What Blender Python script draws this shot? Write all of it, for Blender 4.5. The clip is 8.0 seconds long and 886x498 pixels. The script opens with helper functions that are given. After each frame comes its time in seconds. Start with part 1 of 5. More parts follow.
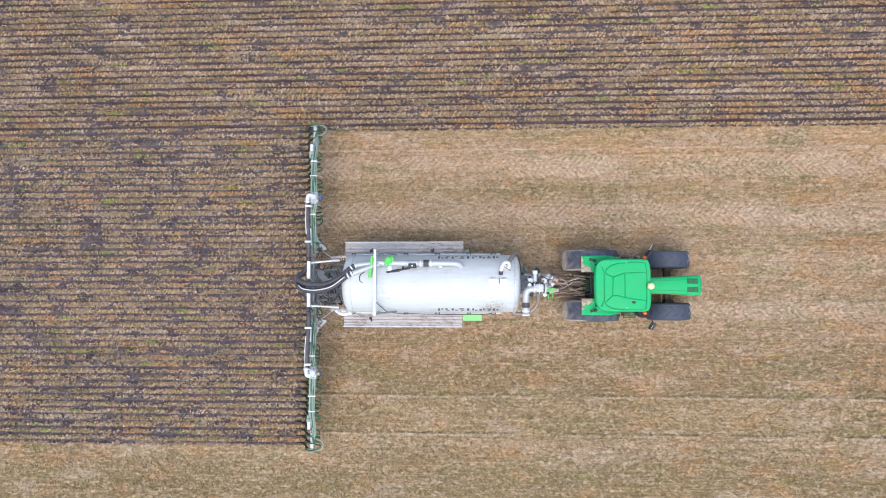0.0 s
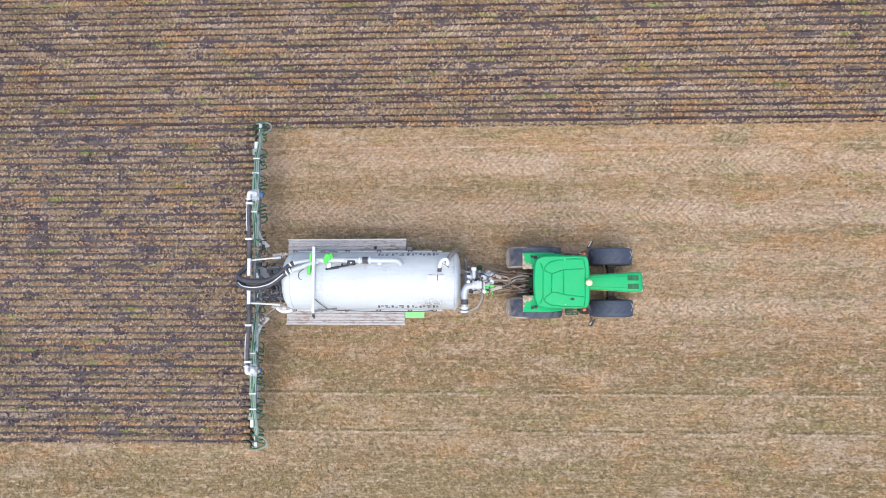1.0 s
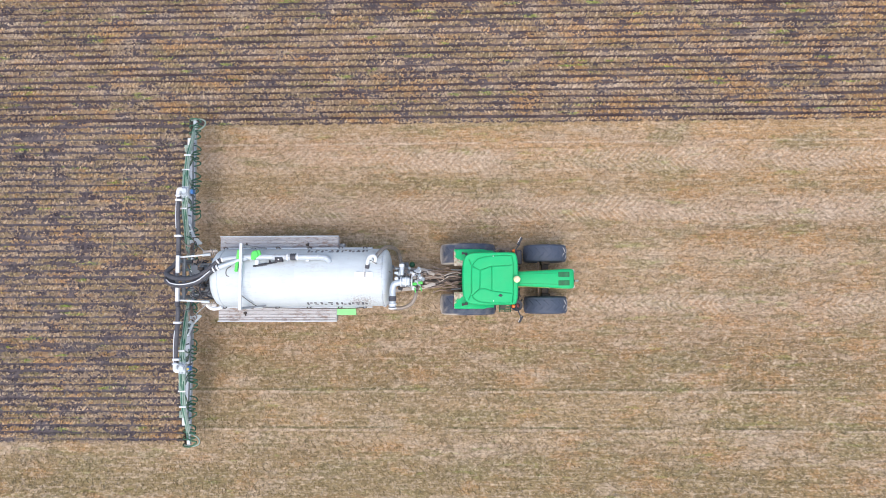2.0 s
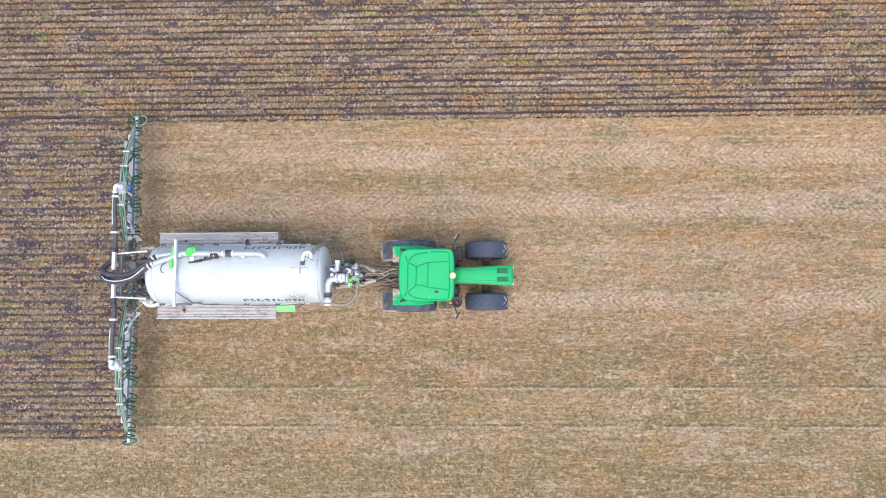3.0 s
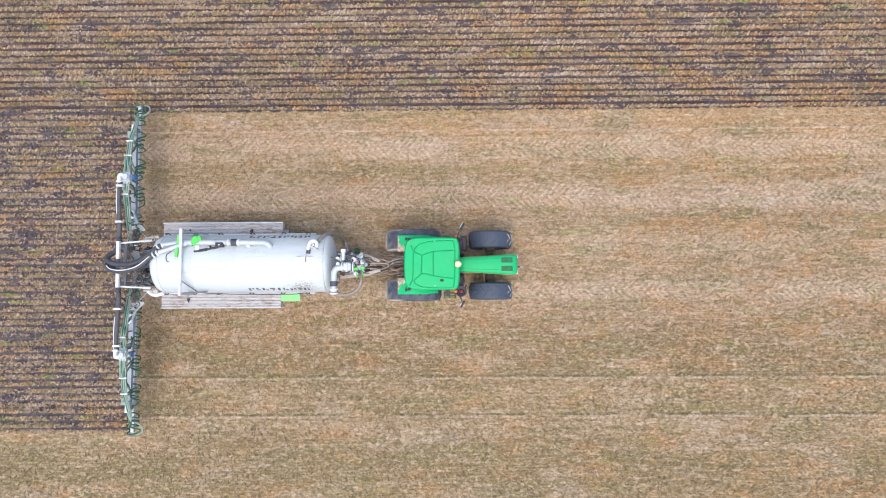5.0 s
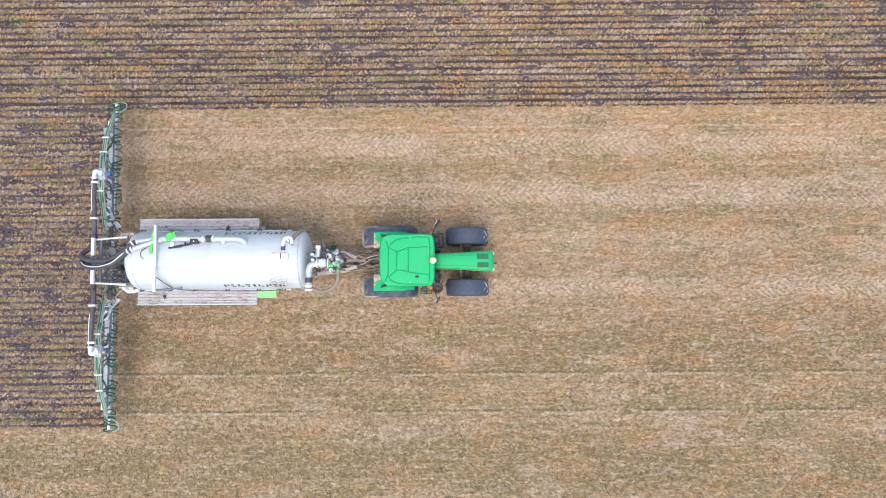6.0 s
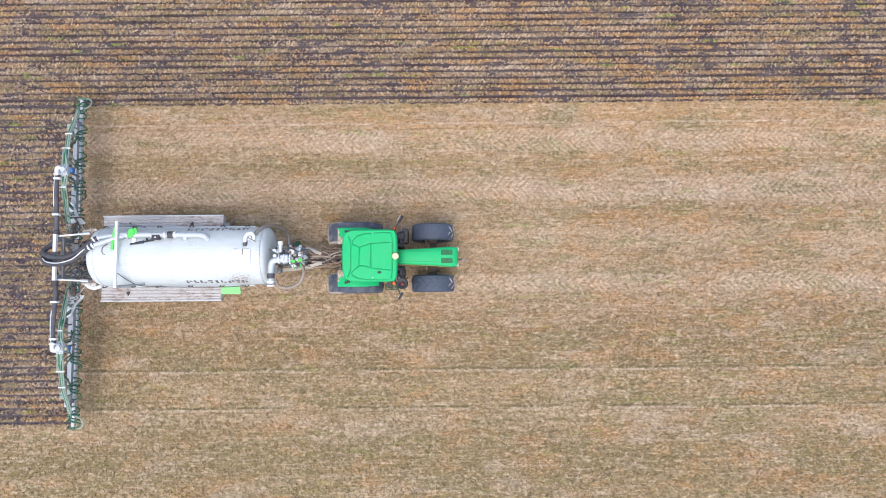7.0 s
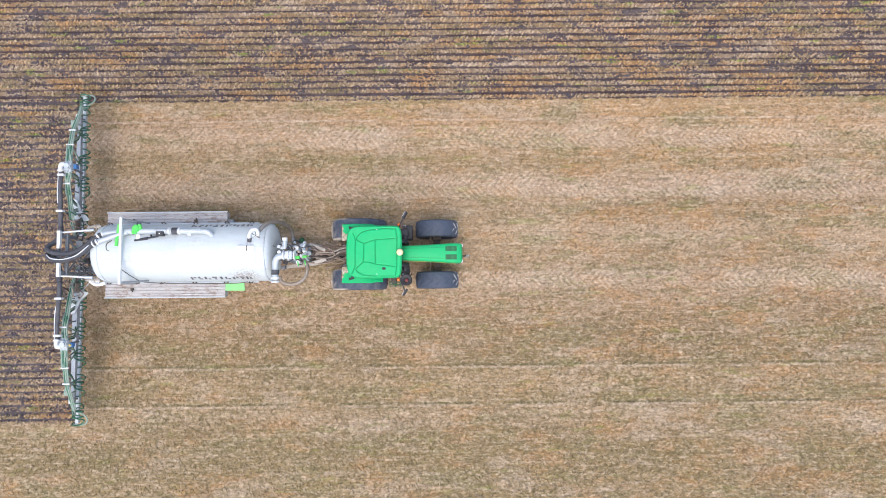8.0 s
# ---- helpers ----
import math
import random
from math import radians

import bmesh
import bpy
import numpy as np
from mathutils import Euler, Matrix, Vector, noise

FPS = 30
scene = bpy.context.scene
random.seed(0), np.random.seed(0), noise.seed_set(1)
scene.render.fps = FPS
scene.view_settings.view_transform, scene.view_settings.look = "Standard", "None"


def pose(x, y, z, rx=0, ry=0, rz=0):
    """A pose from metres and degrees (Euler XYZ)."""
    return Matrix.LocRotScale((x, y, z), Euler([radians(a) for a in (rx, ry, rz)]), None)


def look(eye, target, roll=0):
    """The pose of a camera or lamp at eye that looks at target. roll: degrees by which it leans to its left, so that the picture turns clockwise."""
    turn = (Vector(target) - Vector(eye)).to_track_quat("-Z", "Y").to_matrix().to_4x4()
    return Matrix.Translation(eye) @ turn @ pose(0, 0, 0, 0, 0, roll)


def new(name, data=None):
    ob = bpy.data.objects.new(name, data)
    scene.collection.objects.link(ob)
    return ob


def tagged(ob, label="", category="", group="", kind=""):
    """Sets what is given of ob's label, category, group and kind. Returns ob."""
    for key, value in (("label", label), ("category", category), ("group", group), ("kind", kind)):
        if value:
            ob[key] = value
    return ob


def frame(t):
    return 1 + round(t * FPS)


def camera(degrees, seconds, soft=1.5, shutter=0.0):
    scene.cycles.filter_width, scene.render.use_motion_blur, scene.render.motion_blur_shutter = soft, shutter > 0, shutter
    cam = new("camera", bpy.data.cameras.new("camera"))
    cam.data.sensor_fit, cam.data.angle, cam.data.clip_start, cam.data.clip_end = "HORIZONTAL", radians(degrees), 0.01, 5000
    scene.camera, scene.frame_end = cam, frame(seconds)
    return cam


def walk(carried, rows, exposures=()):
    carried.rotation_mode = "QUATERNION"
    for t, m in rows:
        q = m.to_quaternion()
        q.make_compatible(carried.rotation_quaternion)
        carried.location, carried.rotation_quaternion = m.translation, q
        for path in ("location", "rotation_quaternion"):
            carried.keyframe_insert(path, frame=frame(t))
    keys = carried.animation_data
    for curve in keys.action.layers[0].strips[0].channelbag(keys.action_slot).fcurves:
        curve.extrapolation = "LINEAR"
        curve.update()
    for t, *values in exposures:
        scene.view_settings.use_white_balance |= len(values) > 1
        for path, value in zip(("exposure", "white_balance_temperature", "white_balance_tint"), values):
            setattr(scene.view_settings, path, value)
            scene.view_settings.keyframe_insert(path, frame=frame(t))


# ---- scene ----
cam = camera(70.96, 8.0, soft=1.0)
PATH = [
    (0, 6.068, -0.147, 23.863, 3.677, 2.821, 0.034),
    (0.5, 6.967, -0.165, 23.849, 3.644, 2.696, -0.006),
    (1, 7.937, -0.300, 23.778, 3.811, 2.387, -0.064),
    (1.5, 8.935, -0.297, 23.703, 3.674, 1.963, -0.138),
    (1.7, 9.375, -0.332, 23.685, 3.698, 1.885, -0.151),
    (2.05, 10.166, -0.394, 23.653, 3.741, 1.748, -0.172),
    (2.45, 11.046, -0.465, 23.617, 3.790, 1.591, -0.198),
    (2.8, 11.726, -0.527, 23.585, 3.833, 1.454, -0.219),
    (3, 12.070, -0.562, 23.567, 3.857, 1.376, -0.232),
    (3.5, 12.409, -0.658, 23.567, 3.831, 0.984, -0.323),
    (4, 12.274, -0.804, 23.620, 3.894, 0.712, -0.257),
    (4.2, 12.086, -0.828, 23.627, 3.880, 0.689, -0.270),
    (4.4, 11.909, -0.853, 23.633, 3.867, 0.666, -0.283),
    (4.6, 11.756, -0.877, 23.640, 3.853, 0.643, -0.296),
    (4.8, 11.651, -0.902, 23.646, 3.839, 0.620, -0.309),
    (5, 11.610, -0.926, 23.653, 3.825, 0.597, -0.322),
    (5.15, 11.634, -0.944, 23.658, 3.815, 0.580, -0.332),
    (5.3, 11.713, -0.963, 23.662, 3.805, 0.563, -0.342),
    (5.5, 11.875, -0.987, 23.669, 3.791, 0.540, -0.355),
    (6, 12.339, -1.040, 23.678, 3.781, 0.312, -0.377),
    (6.5, 12.897, -1.122, 23.683, 3.829, 0.092, -0.352),
    (7, 13.465, -1.222, 23.686, 3.852, -0.029, -0.508),
    (7.5, 13.595, -1.252, 23.675, 3.762, -0.144, -0.533),
    (8, 13.305, -1.317, 23.662, 3.773, -0.053, -0.543),
]
walk(cam, [(t, pose(*p)) for t, *p in PATH], exposures=[(0.0, 0.77), (1.5, 0.82), (3.5, 0.875), (8.0, 0.885)])

# ---- world, sun ----
world = bpy.data.worlds.new("world")
scene.world = world
world.use_nodes = True
wn = world.node_tree
sky = wn.nodes.new("ShaderNodeTexSky")
sky.sky_type = "NISHITA"
sky.sun_disc = False
sky.sun_elevation = radians(70)
sky.sun_rotation = radians(187)
sky.air_density, sky.dust_density, sky.ozone_density = 1.0, 4.0, 1.0
back = wn.nodes["Background"]
back.inputs["Strength"].default_value = 0.15
wn.links.new(sky.outputs[0], back.inputs["Color"])
sun = new("sun", bpy.data.lights.new("sun", "SUN"))
sun.data.energy, sun.data.angle, sun.data.color = 0.40, radians(60), (1.0, 0.97, 0.93)
sun.matrix_basis = look((8.6, -3.6, 9.6), (8.0, 0.0, 0.0))


# ---- materials ----
class Net:
    """A small writer of node trees: every call adds one node and returns its output."""

    def __init__(self, name):
        self.mat = bpy.data.materials.new(name)
        self.mat.use_nodes = True
        self.t = self.mat.node_tree
        self.bsdf = self.t.nodes["Principled BSDF"]

    def put(self, socket, value):
        if isinstance(value, bpy.types.NodeSocket):
            self.t.links.new(value, socket)
        else:
            socket.default_value = value

    def node(self, kind, out, **ins):
        n = self.t.nodes.new(kind)
        for k, v in ins.items():
            self.put(n.inputs[k], v)
        return n.outputs[out]

    def math(self, op, a, b=0.0, c=0.0, clamp=False):
        n = self.t.nodes.new("ShaderNodeMath")
        n.operation, n.use_clamp = op, clamp
        for s, v in zip(n.inputs, (a, b, c)):
            self.put(s, v)
        return n.outputs[0]

    def noise(self, vec, scale, detail=3.0, rough=0.55, distort=0.0):
        n = self.t.nodes.new("ShaderNodeTexNoise")
        for k, v in (("Vector", vec), ("Scale", scale), ("Detail", detail), ("Roughness", rough), ("Distortion", distort)):
            self.put(n.inputs[k], v)
        return n.outputs["Fac"]

    def stretch(self, vec, sx, sy, sz=1.0, turn=0.0):
        n = self.t.nodes.new("ShaderNodeMapping")
        self.put(n.inputs["Vector"], vec)
        n.inputs["Scale"].default_value = (sx, sy, sz)
        n.inputs["Rotation"].default_value = (0, 0, turn)
        return n.outputs[0]

    def steps(self, value, low, high, to0=0.0, to1=1.0):
        n = self.t.nodes.new("ShaderNodeMapRange")
        n.interpolation_type = "SMOOTHSTEP"
        for s, v in zip(n.inputs, (value, low, high, to0, to1)):
            self.put(s, v)
        return n.outputs[0]

    def mix(self, fac, a, b, how="MIX"):
        n = self.t.nodes.new("ShaderNodeMix")
        n.data_type, n.blend_type = "RGBA", how
        for s, v in ((n.inputs[0], fac), (n.inputs[6], a), (n.inputs[7], b)):
            self.put(s, (*v, 1) if isinstance(v, tuple) and len(v) == 3 else v)
        return n.outputs[2]

    def ramp(self, fac, *stops):
        n = self.t.nodes.new("ShaderNodeValToRGB")
        self.put(n.inputs[0], fac)
        el = n.color_ramp.elements
        while len(el) < len(stops):
            el.new(0.5)
        for e, (at, col) in zip(el, stops):
            e.position, e.color = at, (*col, 1)
        return n.outputs[0]

    def where(self):
        n = self.t.nodes.new("ShaderNodeTexCoord")
        return n.outputs["Object"]

    def bump(self, height, strength, distance):
        return self.node("ShaderNodeBump", 0, Height=height, Strength=strength, Distance=distance)

    def done(self, colour, rough, metal=0.0, normal=None, **more):
        b = self.bsdf.inputs
        if isinstance(colour, tuple):
            colour = (*colour, 1)
        for k, v in (("Base Color", colour), ("Roughness", rough), ("Metallic", metal)):
            self.put(b[k], v)
        if normal is not None:
            self.put(b["Normal"], normal)
        for k, v in more.items():
            self.put(b[k.replace("_", " ")], v)
        return self.mat


def paint(name, colour, dirt, amount, rough=0.35, scale=6.0, coat=0.0, shine=0.5):
    """Painted metal or plastic with dust in soft patches and fine speckle."""
    n = Net(name)
    p = n.where()
    big = n.noise(p, scale * 0.35, 4, 0.6)
    fine = n.noise(p, scale * 9, 3, 0.6)
    mask = n.math("MULTIPLY", n.steps(n.math("ADD", big, n.math("MULTIPLY", fine, 0.3)), 0.52, 0.95), amount)
    tone = n.mix(n.noise(p, scale, 2), colour, tuple(min(1, c * 1.12 + 0.004) for c in colour))
    col = n.mix(mask, tone, dirt)
    r = n.math("ADD", rough, n.math("MULTIPLY", mask, 0.4), clamp=True)
    return n.done(col, r, 0.0, n.bump(fine, 0.08, 0.004), Coat_Weight=coat, Coat_Roughness=0.2, Specular_IOR_Level=shine)


def galvanised(name, tone, rust, amount, rough=0.45, streak=1.0, metal=0.25, splash=None, spread=0.80):
    """Galvanised steel: spangle, dull stains drawn along the length, specks of rust."""
    n = Net(name)
    p = n.where()
    v = n.t.nodes.new("ShaderNodeTexVoronoi")
    n.put(v.inputs["Vector"], p)
    v.inputs["Scale"].default_value = 28
    spangle = v.outputs["Distance"]
    dull = n.noise(n.stretch(p, 0.5 * streak, 2.2, 2.2), 2.0, 5, 0.65)
    base = n.mix(dull, tuple(c * 0.78 for c in tone), tuple(min(1, c * 1.12) for c in tone))
    base = n.mix(n.math("MULTIPLY", spangle, 0.2), base, tuple(c * 0.82 for c in tone))
    spots = n.noise(n.stretch(p, 2.0, 7.0, 7.0), 2.2, 6, 0.72)
    gate = n.noise(p, 0.9, 3, 0.5)
    mask = n.math("MULTIPLY", n.steps(n.math("ADD", spots, n.math("MULTIPLY", gate, 0.5)), spread, spread + 0.18), amount)
    col = n.mix(mask, base, rust)
    if splash:
        # dried slurry spattered round one place
        d = n.t.nodes.new("ShaderNodeVectorMath")
        d.operation = "DISTANCE"
        n.put(d.inputs[0], n.stretch(p, 0.55, 1.0, 0.5))
        d.inputs[1].default_value = (splash[0] * 0.55, splash[1], splash[2] * 0.5)
        near = n.steps(d.outputs["Value"], 0.50, 0.05)
        specks = n.math("ADD", n.noise(p, 20.0, 4, 0.8), n.math("MULTIPLY", near, 0.15))
        col = n.mix(n.math("MULTIPLY", n.steps(specks, 0.60, 0.70), n.math("MULTIPLY", near, 0.9)), col, (0.26, 0.21, 0.18))
    r = n.math("ADD", rough, n.math("ADD", n.math("MULTIPLY", mask, 0.35), n.math("MULTIPLY", dull, 0.12)), clamp=True)
    return n.done(col, r, n.math("MULTIPLY", metal, n.math("SUBTRACT", 1.0, mask)), n.bump(dull, 0.1, 0.01))


def rubber(name, colour, dust, amount, rough=0.7, scale=5.0, trailing=0.0, leading=0.0):
    n = Net(name)
    p = n.where()
    a = n.noise(p, scale, 5, 0.65)
    f = n.noise(p, scale * 14, 2, 0.6)
    m = n.math("MULTIPLY", n.steps(n.math("ADD", a, n.math("MULTIPLY", f, 0.25)), 0.5, 0.85), amount)
    if trailing:
        # dust thrown on the rear of a wheel
        sep = n.t.nodes.new("ShaderNodeSeparateXYZ")
        n.put(sep.inputs[0], p)
        rear = n.steps(n.math("ADD", n.math("MULTIPLY", sep.outputs[0], -1.0), n.math("MULTIPLY_ADD", a, 1.2, -0.6)), trailing, trailing + 0.45)
        m = n.math("MAXIMUM", n.math("MULTIPLY", m, 0.35), n.math("MULTIPLY", rear, 0.42))
        # dried mud caked on the shoulders
        back = n.math("MULTIPLY", sep.outputs[0], -1.0)
        cake = n.math("MAXIMUM", n.steps(back, 0.84, 0.97), n.math("MULTIPLY", n.steps(n.math("ABSOLUTE", sep.outputs[1]), 0.285, 0.35), n.steps(back, 0.20, 0.50)))
        m = n.math("MAXIMUM", m, n.math("MULTIPLY", cake, n.steps(a, 0.30, 0.50, 0.45, 0.95)))
    if leading:
        sep = n.t.nodes.new("ShaderNodeSeparateXYZ")
        n.put(sep.inputs[0], p)
        front = n.math("MULTIPLY", n.steps(sep.outputs[0], leading, leading + 0.12), n.steps(n.noise(p, 7.0, 3), 0.32, 0.50))
        m = n.math("MAXIMUM", m, n.math("MULTIPLY", front, 0.8))
    return n.done(n.mix(m, colour, dust), n.math("ADD", rough, n.math("MULTIPLY", m, 0.2), clamp=True), 0.0, n.bump(f, 0.15, 0.004))


def glassy(name, colour, rough=0.03, alpha=1.0):
    n = Net(name)
    g = n.noise(n.where(), 8.0, 3)
    return n.done(colour, n.math("ADD", rough, n.math("MULTIPLY", g, 0.08)), 0.0, None, Transmission_Weight=0.85, IOR=1.45, Alpha=alpha)


M_GREEN = paint("tractor_green", (0.010, 0.44, 0.155), (0.30, 0.36, 0.20), 0.08, 0.45, 5.0, 0.0, 0.22)
M_PALE_GREEN = paint("pale_green_plate", (0.22, 0.62, 0.22), (0.45, 0.62, 0.40), 0.5, 0.5, 7.0)
M_SHOE = rubber("slurry_black_shoe", (0.022, 0.018, 0.018), (0.07, 0.055, 0.05), 0.4, 0.45, 9.0)
M_GREEN_DARK = paint("grille_green", (0.008, 0.075, 0.03), (0.12, 0.16, 0.10), 0.3, 0.6, 9.0)


def dusty_green():
    """Green paint with pale dust caked in a ragged tongue on the trailing end of a fender."""
    n = Net("dusty_fender_green")
    p = n.where()
    sep = n.t.nodes.new("ShaderNodeSeparateXYZ")
    n.put(sep.inputs[0], p)
    x, side = sep.outputs[0], n.math("ABSOLUTE", sep.outputs[1])
    rag = n.math("MULTIPLY_ADD", n.noise(p, 7.0, 4, 0.7), 0.5, -0.25)
    tongue = n.math("MULTIPLY_ADD", n.steps(side, 0.80, 0.55), 0.28, -0.44)
    mask = n.steps(n.math("SUBTRACT", n.math("ADD", tongue, rag), x), -0.02, 0.05)
    mask = n.math("MULTIPLY", mask, n.steps(n.noise(p, 16.0, 2), 0.28, 0.46, 0.55, 1.0))
    dust = n.ramp(n.noise(p, 9.0, 3, 0.6), (0.38, (0.30, 0.235, 0.165)), (0.52, (0.50, 0.425, 0.33)), (0.64, (0.62, 0.55, 0.45)))
    col = n.mix(mask, n.mix(n.noise(p, 5.0, 2), (0.010, 0.44, 0.155), (0.011, 0.49, 0.174)), dust)
    return n.done(col, n.math("MULTIPLY_ADD", mask, 0.4, 0.45), 0.0, n.bump(rag, 0.1, 0.01), Specular_IOR_Level=0.22)


M_FENDER = dusty_green()
M_BRIGHT_GREEN = paint("signal_green", (0.07, 0.60, 0.09), (0.36, 0.55, 0.25), 0.4, 0.5, 7.0)
M_TYRE = rubber("tyre_rubber", (0.052, 0.070, 0.108), (0.15, 0.15, 0.15), 0.15, 0.62)
M_LUG = rubber("dusty_lugs", (0.056, 0.074, 0.112), (0.50, 0.50, 0.49), 0.0, 0.65, 5.0, 0.0, 0.52)
M_TYRE_REAR = rubber("dusty_tyre_rubber", (0.054, 0.071, 0.108), (0.50, 0.44, 0.37), 0.5, 0.7, 2.6, 0.62)
M_BLACK = rubber("black_plastic", (0.028, 0.030, 0.038), (0.12, 0.11, 0.10), 0.2, 0.55, 7.0)
M_HOSE = rubber("black_hose", (0.050, 0.052, 0.062), (0.13, 0.13, 0.145), 0.4, 0.5, 4.0)
M_GREY_HOSE = rubber("grey_hose", (0.070, 0.072, 0.084), (0.15, 0.148, 0.155), 0.6, 0.6, 4.0)
# outlet hoses in two tones: darker for shaded drops, paler for dusty, top-lit bundles
M_GREEN_HOSE = rubber("green_hose", (0.020, 0.125, 0.070), (0.16, 0.28, 0.20), 0.4, 0.45, 4.0)
M_PALE_HOSE = rubber("lit_dusty_green_hose", (0.23, 0.33, 0.27), (0.36, 0.41, 0.36), 0.7, 0.5, 4.0)
M_TANK = galvanised("galvanised_tank", (0.63, 0.695, 0.715), (0.36, 0.31, 0.27), 0.30, 0.46, metal=0.05, splash=(6.75, -0.78, 2.86))
M_GUARD = galvanised("stained_mudguard_steel", (0.50, 0.495, 0.50), (0.26, 0.19, 0.15), 0.85, 0.6, 1.6, metal=0.1, spread=0.74)
M_STEEL = galvanised("galvanised_steel", (0.54, 0.60, 0.64), (0.28, 0.22, 0.18), 0.45, 0.42)
M_WING = galvanised("weathered_wing_steel", (0.36, 0.405, 0.445), (0.24, 0.19, 0.15), 0.6, 0.5)
M_BEAM = galvanised("dull_boom_steel", (0.25, 0.275, 0.30), (0.22, 0.17, 0.13), 0.7, 0.55)
M_WHITE = paint("white_paint", (0.70, 0.73, 0.75), (0.45, 0.40, 0.34), 0.35, 0.45, 8.0)
M_RUSTY = paint("muddy_brown_steel", (0.24, 0.18, 0.14), (0.46, 0.39, 0.33), 0.8, 0.75, 9.0)
M_DUSTY = paint("dusty_pale_steel", (0.44, 0.41, 0.37), (0.33, 0.26, 0.20), 0.9, 0.65, 8.0)
M_SEAM = paint("roof_seam_green", (0.006, 0.22, 0.067), (0.1, 0.2, 0.1), 0.2, 0.6, 9.0)
M_CHASSIS = paint("dark_chassis_steel", (0.055, 0.050, 0.048), (0.15, 0.115, 0.09), 0.8, 0.7, 7.0)
M_ORANGE = paint("amber_lens", (0.85, 0.16, 0.02), (0.6, 0.3, 0.1), 0.1, 0.25, 8.0, 0.4)
M_BEACON = paint("cream_beacon_lens", (0.86, 0.70, 0.38), (0.9, 0.85, 0.7), 0.5, 0.25, 9.0, 0.4)
M_RED = paint("red_paint", (0.16, 0.02, 0.025), (0.3, 0.1, 0.08), 0.4, 0.45, 8.0)
M_BLUE = paint("blue_valve_paint", (0.03, 0.16, 0.42), (0.3, 0.35, 0.4), 0.3, 0.4, 9.0)
M_YELLOW = paint("yellow_stripe_paint", (0.62, 0.48, 0.10), (0.5, 0.45, 0.3), 0.5, 0.45, 9.0)
M_LETTER = paint("dark_lettering_vinyl", (0.055, 0.055, 0.07), (0.40, 0.40, 0.40), 0.6, 0.5, 10.0)
M_CLEAR = rubber("clear_suction_hose", (0.36, 0.325, 0.29), (0.24, 0.20, 0.17), 0.6, 0.3, 3.0)
M_CLEAR.node_tree.nodes["Principled BSDF"].inputs["Alpha"].default_value = 0.55
M_GLASS = glassy("cab_glass", (0.35, 0.45, 0.42))
M_MIRROR = paint("mirror_silver", (0.55, 0.57, 0.60), (0.40, 0.38, 0.35), 0.1, 0.06, 9.0)
M_MIRROR.node_tree.nodes["Principled BSDF"].inputs["Metallic"].default_value = 1.0
M_LAMP = paint("lamp_lens", (0.75, 0.78, 0.8), (0.5, 0.5, 0.45), 0.2, 0.15, 9.0, 0.5)

# ---- ground ----
PITCH = 0.2565          # distance between two bands of slurry
EDGE = 6.17             # half the width of one pass
OLD = 6.07              # where the earlier pass begins


# cover of the stubble from one side of the field to the other: place across, colour; lowest tones darkened for lens
# falloff
# -3.9 to -2.1 are toned darker and browner beside the machine
SWATHS_AND_FALLOFF = ((-11.5, (0.249, 0.181, 0.092)), (-8.6, (0.283, 0.205, 0.108)), (-7.4, (0.228, 0.170, 0.081)), (-6.6, (0.291, 0.206, 0.111)), (-6, (0.374, 0.274, 0.168)),
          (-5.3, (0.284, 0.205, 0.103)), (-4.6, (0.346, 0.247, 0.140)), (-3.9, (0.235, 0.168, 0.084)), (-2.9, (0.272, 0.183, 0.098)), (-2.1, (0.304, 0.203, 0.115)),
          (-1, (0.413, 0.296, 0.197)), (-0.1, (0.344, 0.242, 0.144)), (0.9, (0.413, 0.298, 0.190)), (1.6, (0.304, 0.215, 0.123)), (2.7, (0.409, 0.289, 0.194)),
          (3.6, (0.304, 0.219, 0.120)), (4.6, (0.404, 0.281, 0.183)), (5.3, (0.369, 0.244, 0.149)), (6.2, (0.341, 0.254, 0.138)))


